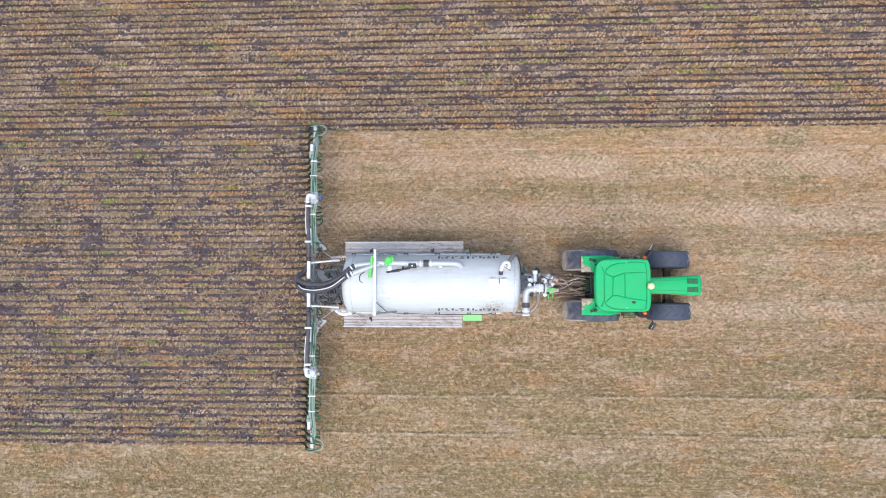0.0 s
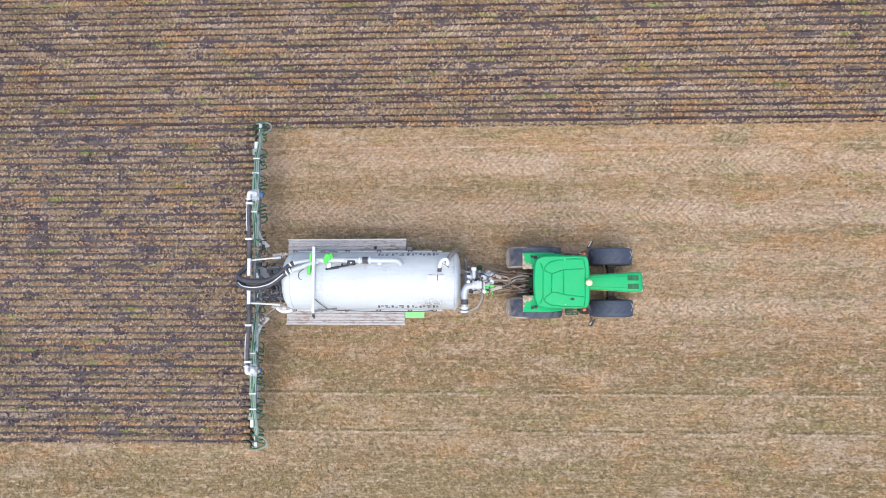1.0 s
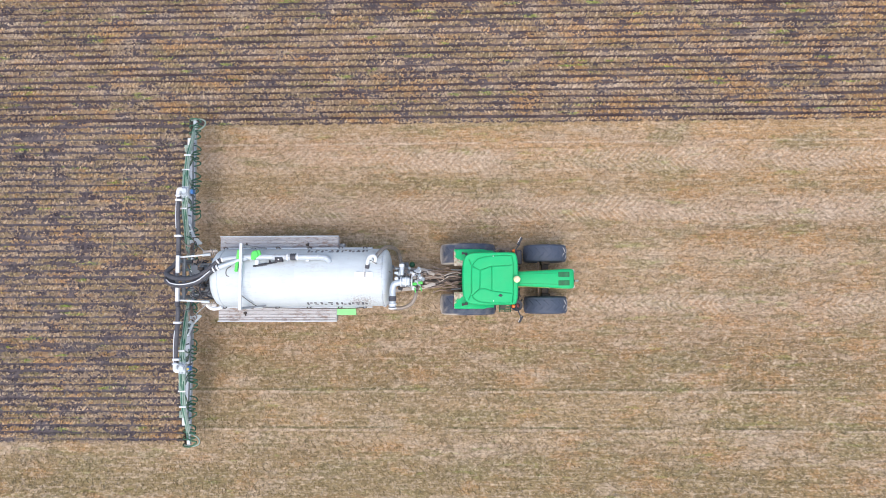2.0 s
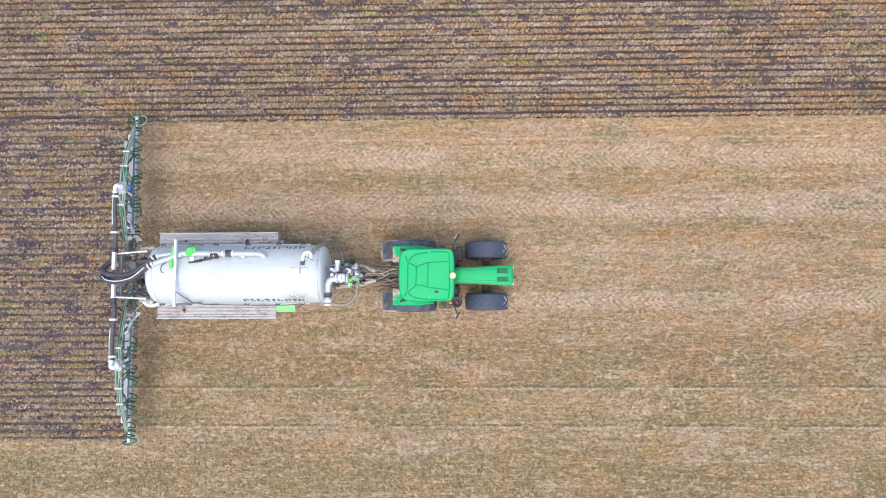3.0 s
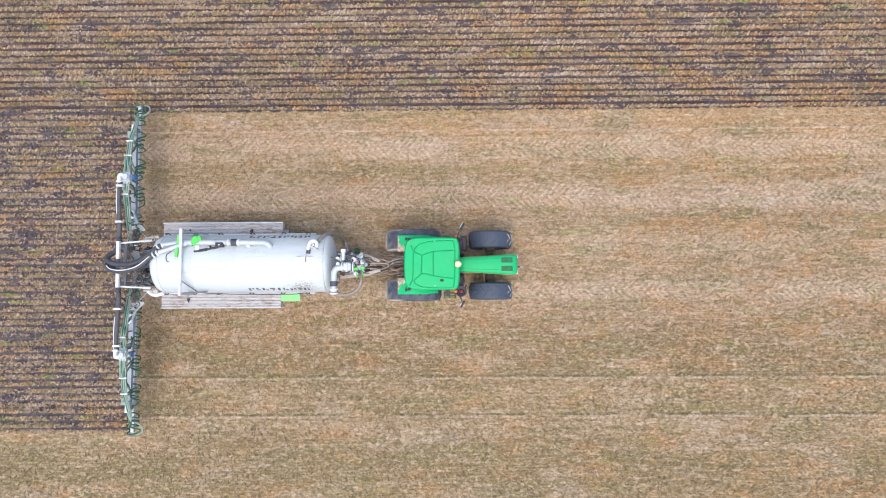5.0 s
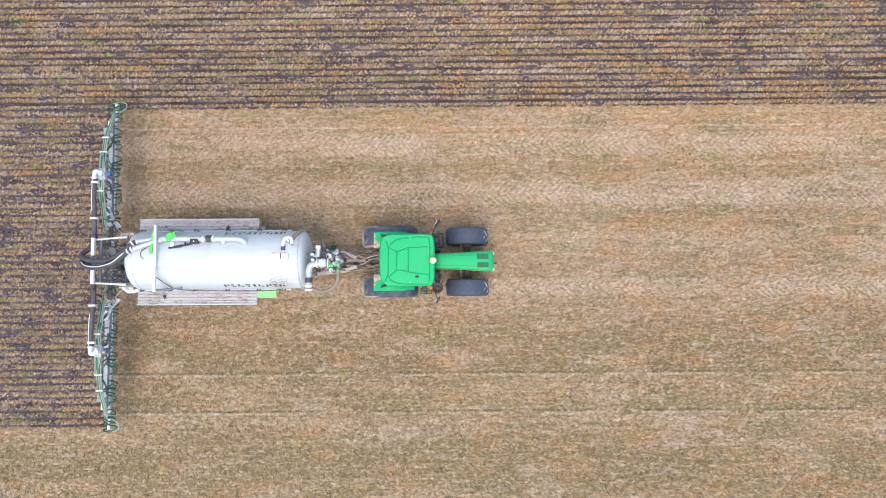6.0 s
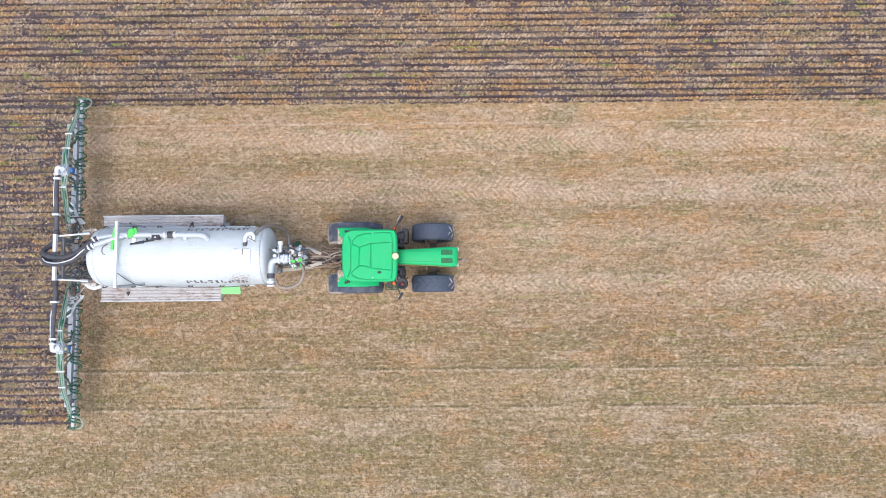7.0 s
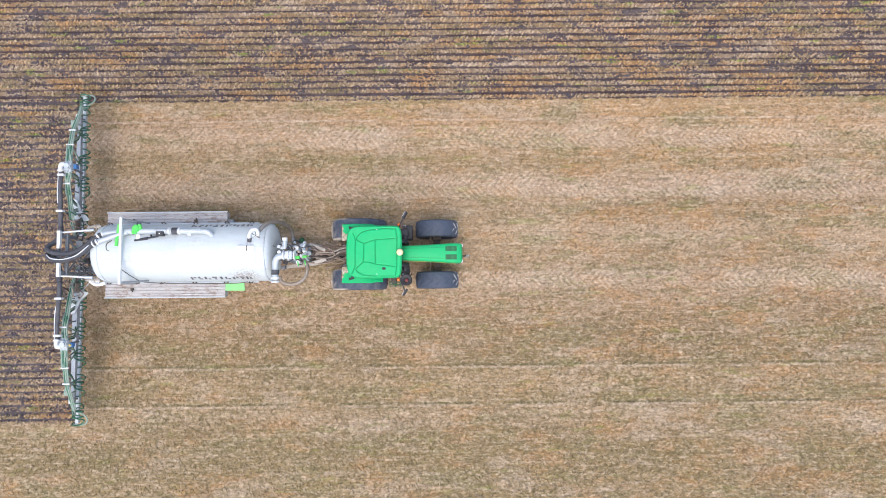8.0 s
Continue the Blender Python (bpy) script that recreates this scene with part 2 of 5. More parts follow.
def field(n):
    """Colour and wetness of the field at a place: stubble, straw bands, slurry. Shared by the soil and the straw that lies on it."""
    p = n.where()
    sep = n.t.nodes.new("ShaderNodeSeparateXYZ")
    n.put(sep.inputs[0], p)
    x, y = sep.outputs[0], sep.outputs[1]
    # swaths of the harvest and old wheelings run along the field: each strip across it has its own cover, the lowest
    # with painted falloff
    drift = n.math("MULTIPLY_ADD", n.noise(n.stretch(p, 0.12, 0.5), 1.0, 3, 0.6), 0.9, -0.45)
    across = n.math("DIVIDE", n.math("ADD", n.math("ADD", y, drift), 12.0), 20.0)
    tan = n.ramp(across, *(((at + 12.0) / 20.0, tone) for at, tone in SWATHS_AND_FALLOFF))
    # patches at several scales, drawn out along the rows
    patch = n.noise(n.stretch(p, 0.30, 1.0), 1.0, 4, 0.65)
    tan = n.mix(n.math("MULTIPLY", n.steps(patch, 0.51, 0.65), 0.60), tan, (0.445, 0.350, 0.258))
    tan = n.mix(n.math("MULTIPLY", n.steps(patch, 0.46, 0.34), 0.60), tan, (0.240, 0.182, 0.098))
    ahead = n.steps(x, 6.0, 24.0)
    rust = n.math("MULTIPLY_ADD", ahead, 0.035, n.noise(n.stretch(p, 0.45, 1.0), 1.0, 5, 0.72))
    tan = n.mix(n.math("MULTIPLY", n.steps(rust, 0.515, 0.65), 0.64), tan, (0.385, 0.215, 0.090))
    warm = n.math("MULTIPLY", n.math("MULTIPLY", n.steps(x, 5.0, 15.0), n.steps(y, 2.6, 5.2)), n.steps(patch, 0.62, 0.44, 0.15, 0.60))
    tan = n.mix(warm, tan, (0.435, 0.275, 0.135))
    olive = n.noise(n.stretch(p, 0.25, 1.0), 1.25, 4, 0.7)
    tan = n.mix(n.math("MULTIPLY", n.steps(olive, 0.52, 0.62), 0.62), tan, (0.220, 0.190, 0.088))
    streak = n.noise(n.stretch(p, 0.04, 1.0), 6.5, 4, 0.72)
    tan = n.mix(n.math("MULTIPLY", n.steps(streak, 0.53, 0.66), 0.46), tan, (0.185, 0.143, 0.078))
    tan = n.mix(n.math("MULTIPLY", n.steps(streak, 0.47, 0.34), 0.42), tan, (0.48, 0.385, 0.28))
    thread = n.noise(n.stretch(p, 0.07, 1.0), 15.0, 2, 0.6)
    tan = n.mix(n.math("MULTIPLY", n.steps(thread, 0.55, 0.66), 0.30), tan, (0.56, 0.46, 0.35))
    tan = n.mix(n.math("MULTIPLY", n.steps(thread, 0.45, 0.34), 0.24), tan, (0.18, 0.140, 0.075))
    # furrows left by the drill's wheels, each with a pale lip
    for at in (-4.18, -5.60, 5.30):
        far = n.math("SUBTRACT", n.math("ADD", y, n.math("MULTIPLY_ADD", n.noise(n.stretch(p, 0.35, 0.0), 1.0, 3, 0.6), 0.10, -0.05)), at)
        here = n.steps(n.noise(n.stretch(p, 0.4, 0.2), 1.0, 3, 0.6), 0.36, 0.56)
        tan = n.mix(n.math("MULTIPLY", here, n.steps(n.math("ABSOLUTE", n.math("ADD", far, 0.05)), 0.055, 0.02, 0.0, 0.55)), tan, (0.52, 0.42, 0.32))
        if at < 0:
            tan = n.mix(n.math("MULTIPLY", here, n.steps(n.math("ABSOLUTE", n.math("SUBTRACT", far, 0.05)), 0.055, 0.02, 0.0, 0.8)), tan, (0.125, 0.115, 0.060))
    # flecks: dark stubble and soil, bleached straw; more of the dark ones lower down the field
    thick = n.math("ADD", n.steps(y, 1.0, -4.0, 0.0, 0.030), n.math("MULTIPLY_ADD", olive, 0.10, -0.05))
    fleck = n.noise(n.stretch(p, 0.80, 1.0), 9.5, 2, 0.6)
    tan = n.mix(n.math("MULTIPLY", n.steps(n.math("ADD", fleck, thick), 0.55, 0.66), 0.42), tan, (0.160, 0.124, 0.062))
    tan = n.mix(n.math("MULTIPLY", n.steps(n.math("SUBTRACT", fleck, thick), 0.43, 0.32), 0.36), tan, (0.56, 0.46, 0.345))
    mosaic = n.noise(n.stretch(p, 0.65, 1.0), 5.2, 3, 0.75)
    tan = n.mix(n.math("MULTIPLY", n.steps(n.math("ADD", mosaic, thick), 0.53, 0.65), 0.56), tan, (0.190, 0.148, 0.074))
    tan = n.mix(n.math("MULTIPLY", n.steps(mosaic, 0.46, 0.34), 0.48), tan, (0.51, 0.41, 0.295))
    # prints of tyre lugs, herringbone across each wheeling
    for at, wide in ((4.55, 0.50), (2.68, 0.55), (-0.95, 0.42)):
        dy = n.math("SUBTRACT", y, n.math("MULTIPLY_ADD", n.noise(n.stretch(p, 0.2, 0.2), 1.0, 2), 0.3, at - 0.15))
        zone = n.math("MULTIPLY", n.steps(n.math("ABSOLUTE", dy), wide, wide - 0.16), n.steps(n.noise(n.stretch(p, 0.22, 0.4), 1.0, 3, 0.6), 0.36, 0.54))
        bar = n.math("FRACT", n.math("ADD", n.math("DIVIDE", n.math("MULTIPLY_ADD", n.math("ABSOLUTE", dy), -1.0, x), 0.24), n.math("MULTIPLY_ADD", n.noise(p, 1.6, 2), 0.9, 100.0)))
        lit = n.math("MULTIPLY", n.steps(n.math("ABSOLUTE", n.math("SUBTRACT", bar, 0.5)), 0.30, 0.10), n.steps(fleck, 0.60, 0.48, 0.35, 1.0))
        tan = n.mix(n.math("MULTIPLY", zone, 0.18), tan, (0.43, 0.335, 0.24))
        tan = n.mix(n.math("MULTIPLY", zone, n.math("MULTIPLY", lit, 0.48)), tan, (0.54, 0.44, 0.335))
    # slurry: a narrow band in every row, pools over the straw here and there
    wob = n.math("MULTIPLY_ADD", n.noise(n.stretch(p, 0.5, 0.5), 1.0, 3), 0.5, -0.25)
    ph = n.math("FRACT", n.math("ADD", n.math("DIVIDE", y, PITCH), n.math("ADD", n.math("MULTIPLY", wob, 0.22), 1000.0)))
    off = n.math("MULTIPLY", n.math("ABSOLUTE", n.math("SUBTRACT", ph, 0.5)), 2.0)
    fresh = n.math("MULTIPLY", n.steps(y, EDGE + 0.05, EDGE - 0.05), n.steps(x, 0.05, -0.1))
    heavy = n.noise(n.stretch(p, 0.10, 1.3), 2.0, 3, 0.6)
    rag = n.noise(p, 9.0, 2, 0.6)
    rough_edge = n.math("SUBTRACT", rag, 0.5)
    first = n.math("MULTIPLY", n.steps(n.math("ABSOLUTE", n.math("SUBTRACT", y, OLD + 0.12)), 0.22, 0.08), 0.22)
    half = n.math("ADD", n.math("MULTIPLY_ADD", n.math("SUBTRACT", heavy, 0.5), 1.3, n.math("ADD", first, n.math("MULTIPLY_ADD", fresh, -0.05, 0.33))), n.math("MULTIPLY", rough_edge, 1.2))
    line = n.steps(n.math("SUBTRACT", half, off), -0.10, 0.12)
    splash = n.noise(n.stretch(p, 0.55, 1.5), 1.7, 4, 0.66)
    reach = n.math("MULTIPLY_ADD", n.math("SUBTRACT", n.noise(n.stretch(p, 0.2, 0.5), 0.8, 2), 0.5), 0.9, n.math("MULTIPLY_ADD", fresh, 0.12, 0.09))
    pool = n.math("ADD", n.math("MULTIPLY_ADD", n.math("SUBTRACT", splash, 0.5), 4.2, reach), n.math("MULTIPLY", rough_edge, 2.6))
    pool = n.math("MULTIPLY", n.steps(n.math("SUBTRACT", pool, n.math("MULTIPLY", off, 0.35)), -0.05, 0.30), 0.92)
    edge = n.math("MULTIPLY_ADD", n.noise(n.stretch(p, 2.0, 2.0), 2.0, 3, 0.7), 0.3, -0.15)
    ye = n.math("ADD", y, edge)
    worked = n.math("MAXIMUM", n.steps(ye, OLD - 0.06, OLD + 0.02),
                    n.math("MULTIPLY", n.steps(ye, -EDGE - 0.03, -EDGE + 0.05), n.steps(n.math("ADD", x, n.math("MULTIPLY", rag, 0.5)), -0.1, -0.35)))
    wet = n.math("MULTIPLY", n.math("MAXIMUM", line, pool), worked)
    # dark and brownish in the band itself, blue-grey where it spread and began to skin over
    mud = n.ramp(n.noise(n.stretch(p, 0.3, 1.0), 2.2, 3, 0.65), (0.38, (0.040, 0.025, 0.030)), (0.5, (0.058, 0.040, 0.046)), (0.62, (0.090, 0.068, 0.072)))
    skin_tone = n.ramp(n.noise(n.stretch(p, 0.5, 1.0), 2.6, 3, 0.65), (0.36, (0.050, 0.044, 0.060)), (0.52, (0.076, 0.070, 0.086)), (0.66, (0.115, 0.103, 0.106)))
    mud = n.mix(n.math("MULTIPLY", n.math("MAXIMUM", n.math("MULTIPLY", pool, n.steps(off, 0.10, 0.45)), n.math("MULTIPLY", n.math("MULTIPLY", fresh, n.steps(x, -0.6, -2.2)), 0.75)), 0.9), mud, skin_tone)
    straw = n.ramp(n.noise(n.stretch(p, 0.35, 1.0), 1.3, 4, 0.65), (0.36, (0.200, 0.160, 0.084)), (0.45, (0.288, 0.208, 0.116)), (0.54, (0.352, 0.256, 0.164)), (0.64, (0.425, 0.336, 0.245)))
    straw = n.mix(n.math("MULTIPLY", n.steps(rust, 0.50, 0.61), 0.75), straw, (0.400, 0.222, 0.085))
    straw = n.mix(n.math("MULTIPLY", n.steps(rag, 0.54, 0.64), 0.55), straw, (0.16, 0.130, 0.085))
    straw = n.mix(n.math("MULTIPLY", n.steps(rag, 0.44, 0.34), 0.45), straw, (0.50, 0.405, 0.28))
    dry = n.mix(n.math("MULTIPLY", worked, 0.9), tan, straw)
    sprout = n.math("MULTIPLY", n.steps(n.noise(n.stretch(p, 0.32, 1.6), 1.6, 4, 0.70), 0.59, 0.67), n.math("MULTIPLY_ADD", worked, 0.50, 0.22))
    dry = n.mix(sprout, dry, (0.20, 0.30, 0.04))
    return p, dry, mud, wet, worked


def soil_material():
    n = Net("stubble_and_slurry")
    p, dry, mud, wet, worked = field(n)
    grain = n.noise(p, 12.0, 3, 0.6)
    right = n.noise(n.stretch(p, 5.0, 16.0, 1.0, radians(40)), 1.0, 2, 0.6)
    left = n.noise(n.stretch(p, 5.0, 16.0, 1.0, radians(-40)), 1.0, 2, 0.6)
    comb = n.steps(n.noise(n.stretch(p, 0.02, 1.0), 1.8, 1), 0.46, 0.54)
    lean = n.math("ADD", n.math("MULTIPLY", right, comb), n.math("MULTIPLY", left, n.math("SUBTRACT", 1.0, comb)))
    light = n.math("MULTIPLY_ADD", n.math("ADD", n.math("MULTIPLY", lean, 0.55), n.math("MULTIPLY", grain, 0.45)), 2.0, 0.0)
    light = n.math("MAXIMUM", light, 0.35)
    dry = n.mix(1.0, dry, n.node("ShaderNodeCombineColor", 0, Red=light, Green=light, Blue=light), "MULTIPLY")
    col = n.mix(n.math("MAXIMUM", n.math("MULTIPLY", wet, 0.96), n.math("MULTIPLY", worked, 0.38)), dry, mud)
    rough = n.math("SUBTRACT", 0.95, n.math("MULTIPLY", wet, 0.25))
    return n.done(col, rough, 0.0, n.bump(grain, 0.35, 0.03), Specular_IOR_Level=0.25)


def straw_material(name, wetted, bleached, spread):
    """Straw takes the field's own colour where it lies; every piece has its own shade, some bleached, some dark."""
    n = Net(name)
    p, dry, mud, wet, worked = field(n)
    one = n.t.nodes.new("ShaderNodeNewGeometry").outputs["Random Per Island"]
    shade = n.math("MULTIPLY_ADD", one, spread, 1.0 - 0.5 * spread)
    two = n.math("FRACT", n.math("MULTIPLY", one, 37.7))
    dry = n.mix(1.0, dry, n.node("ShaderNodeCombineColor", 0, Red=shade, Green=shade, Blue=shade), "MULTIPLY")
    dry = n.mix(n.math("MULTIPLY", n.steps(two, 0.82, 0.94), 0.50), dry, bleached)
    dry = n.mix(n.math("MULTIPLY", n.steps(two, 0.12, 0.04), 0.40), dry, (0.125, 0.105, 0.06))
    over = n.steps(n.math("ADD", wet, n.math("MULTIPLY_ADD", two, 0.5, -0.25)), 0.35, 0.75)
    col = n.mix(n.math("MULTIPLY", over, wetted), dry, mud)
    return n.done(col, 0.9, Specular_IOR_Level=0.2)


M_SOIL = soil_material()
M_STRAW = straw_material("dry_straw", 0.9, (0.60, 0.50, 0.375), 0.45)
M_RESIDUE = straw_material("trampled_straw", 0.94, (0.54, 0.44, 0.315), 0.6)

rng = np.random.default_rng(7)


def smooth_noise(xs, ys, cell_x, cell_y, seed):
    """Value noise on a grid, cubic between the knots."""
    r = np.random.default_rng(seed)
    gx, gy = (xs - xs.min()) / cell_x, (ys - ys.min()) / cell_y
    table = r.random((int(gx.max()) + 3, int(gy.max()) + 3))
    ix, iy = gx.astype(int), gy.astype(int)
    fx, fy = gx - ix, gy - iy
    fx, fy = fx * fx * (3 - 2 * fx), fy * fy * (3 - 2 * fy)
    a, b = table[np.ix_(ix, iy)], table[np.ix_(ix + 1, iy)]
    c, d = table[np.ix_(ix, iy + 1)], table[np.ix_(ix + 1, iy + 1)]
    fx, fy = fx[:, None], fy[None, :]
    return (a * (1 - fx) + b * fx) * (1 - fy) + (c * (1 - fx) + d * fx) * fy


def ground_sheet():
    """One sheet to the horizon, fine where the field is seen: ridges of residue between the bands, rough stubble elsewhere."""
    fx = np.arange(-16.5, 34.0, 0.10)
    fy = np.arange(-14.0, 14.0, PITCH / 4)
    xs = np.concatenate([[-1500, -400, -100, -30, -20], fx, [38, 60, 140, 450, 1500]])
    ys = np.concatenate([[-1500, -400, -100, -30, -18], fy, [18, 30, 100, 400, 1500]])
    inner = (slice(5, 5 + len(fx)), slice(5, 5 + len(fy)))
    z = np.zeros((len(xs), len(ys)))
    worked = ((fy[None, :] > OLD) | ((fy[None, :] > -EDGE) & (fx[:, None] < -0.3))).astype(float)
    ridge = 0.5 + 0.5 * np.cos(2 * np.pi * fy / PITCH)[None, :]
    lump = smooth_noise(fx, fy, 0.22, 0.2, 3)
    roll = smooth_noise(fx, fy, 3.0, 1.1, 4)
    z[inner] = worked * ridge * (0.018 + 0.03 * lump) + (1 - worked) * 0.03 * lump + 0.03 * roll - 0.045
    vx, vy = np.meshgrid(xs, ys, indexing="ij")
    verts = np.stack([vx.ravel(), vy.ravel(), z.ravel()], 1)
    i, j = np.meshgrid(np.arange(len(xs) - 1), np.arange(len(ys) - 1), indexing="ij")
    a = (i * len(ys) + j).ravel()
    faces = np.stack([a, a + len(ys), a + len(ys) + 1, a + 1], 1)
    me = bpy.data.meshes.new("ground")
    me.from_pydata(verts.tolist(), [], faces.tolist())
    me.materials.append(M_SOIL)
    me.shade_smooth()
    ob = new("ground", me)
    tagged(ob, "harvested field of tan stubble with dark bands of slurry", "field", kind="structure")
    return ob


def blades(name, x, y, angle, length, width, lift, material, label):
    """Many short straws lying at an angle, each a small pointed tuft with a raised spine and its own shade."""
    k = len(x)
    c, s = np.cos(angle), np.sin(angle)
    along = np.stack([c, s], 1) * (length / 2)[:, None]
    across = np.stack([-s, c], 1) * (width / 2)[:, None]
    mid = np.stack([x, y], 1)
    tilt = rng.uniform(-0.02, 0.05, k)
    z = rng.uniform(0.0, 0.02, k)
    v = np.zeros((k, 6, 3))
    for q, (sa, sc, up) in enumerate(((-1, 0, 0.6), (-0.35, -1, 0), (0.6, -0.8, 0), (1, 0, 1), (0.6, 0.8, 0), (-0.35, 1, 0))):
        v[:, q, :2] = mid + sa * along + sc * across
        v[:, q, 2] = z + up * lift + sa * tilt
    f = (np.arange(k) * 6)[:, None, None] + np.array([[0, 1, 2, 3], [3, 4, 5, 0]])[None]
    me = bpy.data.meshes.new(name)
    me.from_pydata(v.reshape(-1, 3).tolist(), [], f.reshape(-1, 4).tolist())
    me.materials.append(material)
    ob = new(name, me)
    tagged(ob, label, "straw", kind="stuff")
    return ob


ground_sheet()
# loose straw on the stubble still to be covered
k = 150000
sx, sy = rng.uniform(-16.0, 32, k), rng.uniform(-12.5, OLD + 0.05, k)
keep = (sx > -0.3) | (sy < -EDGE)
sx, sy = sx[keep], sy[keep]
swirl = np.where(np.floor(sy / 0.42 + 0.3 * np.sin(sx * 0.3)).astype(int) % 2 == 0, 1.0, -1.0)
turn = np.where(rng.random(len(sx)) < 0.55, swirl * radians(42) + rng.normal(0, 0.3, len(sx)), rng.uniform(-1.57, 1.57, len(sx)))
blades("loose_straw", sx, sy, turn, rng.uniform(0.05, 0.14, len(sx)), rng.uniform(0.014, 0.030, len(sx)), 0.012, M_STRAW,
       "short dry straw lying loose on the stubble field")
# residue left standing between the bands: tufts combed to one side, row by row
cell = 0.128
comb = np.where(rng.random(80) < 0.62, 1.0, -1.0)
gx, gr = np.meshgrid(np.arange(-16.0, 32, cell), np.arange(-24, 46), indexing="ij")
gx, gr = (np.repeat(q.ravel(), 4) for q in (gx, gr))
k = len(gx)
seat = np.tile([-1.0, -0.3, 0.35, 1.0], k // 4)
rx = gx + cell * ((0.37 * gr) % 1.0) + rng.normal(0, 0.018, k) + seat * 0.030 * comb[gr + 24] + np.repeat(rng.normal(0, 0.020, k // 4), 4)
ry = gr * PITCH + seat * 0.048 + rng.normal(0, 0.014, k) + np.repeat(rng.normal(0, 0.012, k // 4), 4)
keep = ((ry > OLD + 0.02) | ((ry > -EDGE + 0.03) & (rx < -0.45))) & np.repeat(rng.random(k // 4) > 0.11, 4)
rx, ry, gr = rx[keep], ry[keep], gr[keep]
turn = comb[gr + 24] * radians(54) + rng.normal(0, 0.28, len(rx))
blades("straw_ridge", rx, ry, turn, rng.uniform(0.085, 0.145, len(rx)), rng.uniform(0.055, 0.092, len(rx)), 0.022, M_RESIDUE,
       "golden straw residue in ridges between bands of slurry")


# ---- building helpers ----
def part(name, bm, material, parent, label="", smooth=False):
    """One mesh object out of a bmesh, under a thing or a part."""
    me = bpy.data.meshes.new(name)
    bmesh.ops.recalc_face_normals(bm, faces=bm.faces)
    bm.to_mesh(me)
    bm.free()
    me.materials.append(material)
    if smooth:
        me.shade_smooth()
    ob = new(name, me)
    ob.parent = parent
    if label:
        tagged(ob, label)
    return ob


def thing(name, x, y, label, category, group=""):
    ob = new(name)
    ob.empty_display_size = 0.3
    ob.matrix_basis = pose(x, y, 0)
    return tagged(ob, label, category, group)


def box(bm, x0, x1, y0, y1, z0, z1, bevel=0.0, turn=None, at=None):
    m = Matrix.LocRotScale(((x0 + x1) / 2, (y0 + y1) / 2, (z0 + z1) / 2), turn, (abs(x1 - x0), abs(y1 - y0), abs(z1 - z0)))
    if at is not None:
        m = at @ m
    vs = bmesh.ops.create_cube(bm, size=1, matrix=m)["verts"]
    if bevel:
        es = list({e for v in vs for e in v.link_edges})
        bmesh.ops.bevel(bm, geom=es, offset=bevel, segments=2, affect="EDGES", profile=0.5)
    return bm


def rod(bm, a, b, r, seg=12, r2=None):
    a, b = Vector(a), Vector(b)
    d = b - a
    m = Matrix.Translation((a + b) / 2) @ d.to_track_quat("Z", "Y").to_matrix().to_4x4()
    bmesh.ops.create_cone(bm, cap_ends=True, segments=seg, radius1=r, radius2=r if r2 is None else r2, depth=d.length, matrix=m)
    return bm


def bezier(points, n=6):
    """A smooth line through the points."""
    p = [Vector(q) for q in points]
    p = [2 * p[0] - p[1]] + p + [2 * p[-1] - p[-2]]
    out = []
    for i in range(1, len(p) - 2):
        for k in range(n):
            t = k / n
            a, b, c, d = p[i - 1], p[i], p[i + 1], p[i + 2]
            out.append(0.5 * (2 * b + (c - a) * t + (2 * a - 5 * b + 4 * c - d) * t * t + (3 * b - a - 3 * c + d) * t ** 3))
    return out + [p[-2]]


def hose(bm, points, r, seg=8, n=6, rib=0.0):
    """A bent pipe through the points; rib swells every second ring."""
    line = bezier(points, n)
    up = Vector((0.03, 0.02, 1))
    rings = []
    for i, c in enumerate(line):
        d = (line[min(i + 1, len(line) - 1)] - line[max(i - 1, 0)]).normalized()
        s = d.cross(up)
        if s.length < 0.05:
            s = d.cross(Vector((1, 0.1, 0)))
        s.normalize()
        t = s.cross(d)
        rr = r * (1 + rib * (i % 2))
        rings.append([bm.verts.new(c + rr * (math.cos(a) * s + math.sin(a) * t)) for a in (2 * math.pi * k / seg for k in range(seg))])
    for a, b in zip(rings, rings[1:]):
        for k in range(seg):
            bm.faces.new((a[k], a[(k + 1) % seg], b[(k + 1) % seg], b[k]))
    bm.faces.new(rings[0])
    bm.faces.new(rings[-1])
    return bm


def lathe(bm, profile, seg, m):
    """Turns (radius, along) pairs round the local z axis."""
    rings = []
    for r, h in profile:
        if r < 1e-5:
            rings.append([bm.verts.new(m @ Vector((0, 0, h)))] * seg)
        else:
            rings.append([bm.verts.new(m @ Vector((r * math.cos(2 * math.pi * k / seg), r * math.sin(2 * math.pi * k / seg), h))) for k in range(seg)])
    for a, b in zip(rings, rings[1:]):
        for k in range(seg):
            q = [a[k], a[(k + 1) % seg], b[(k + 1) % seg], b[k]]
            q = [v for i, v in enumerate(q) if v not in q[:i]]
            if len(q) > 2:
                bm.faces.new(q)
    return bm


def plate(bm, outline, z0, z1):
    """A flat plate of any outline."""
    low = [bm.verts.new((x, y, z0)) for x, y in outline]
    top = [bm.verts.new((x, y, z1)) for x, y in outline]
    bm.faces.new(low)
    bm.faces.new(top)
    for i in range(len(low)):
        j = (i + 1) % len(low)
        bm.faces.new((low[i], low[j], top[j], top[i]))
    return bm


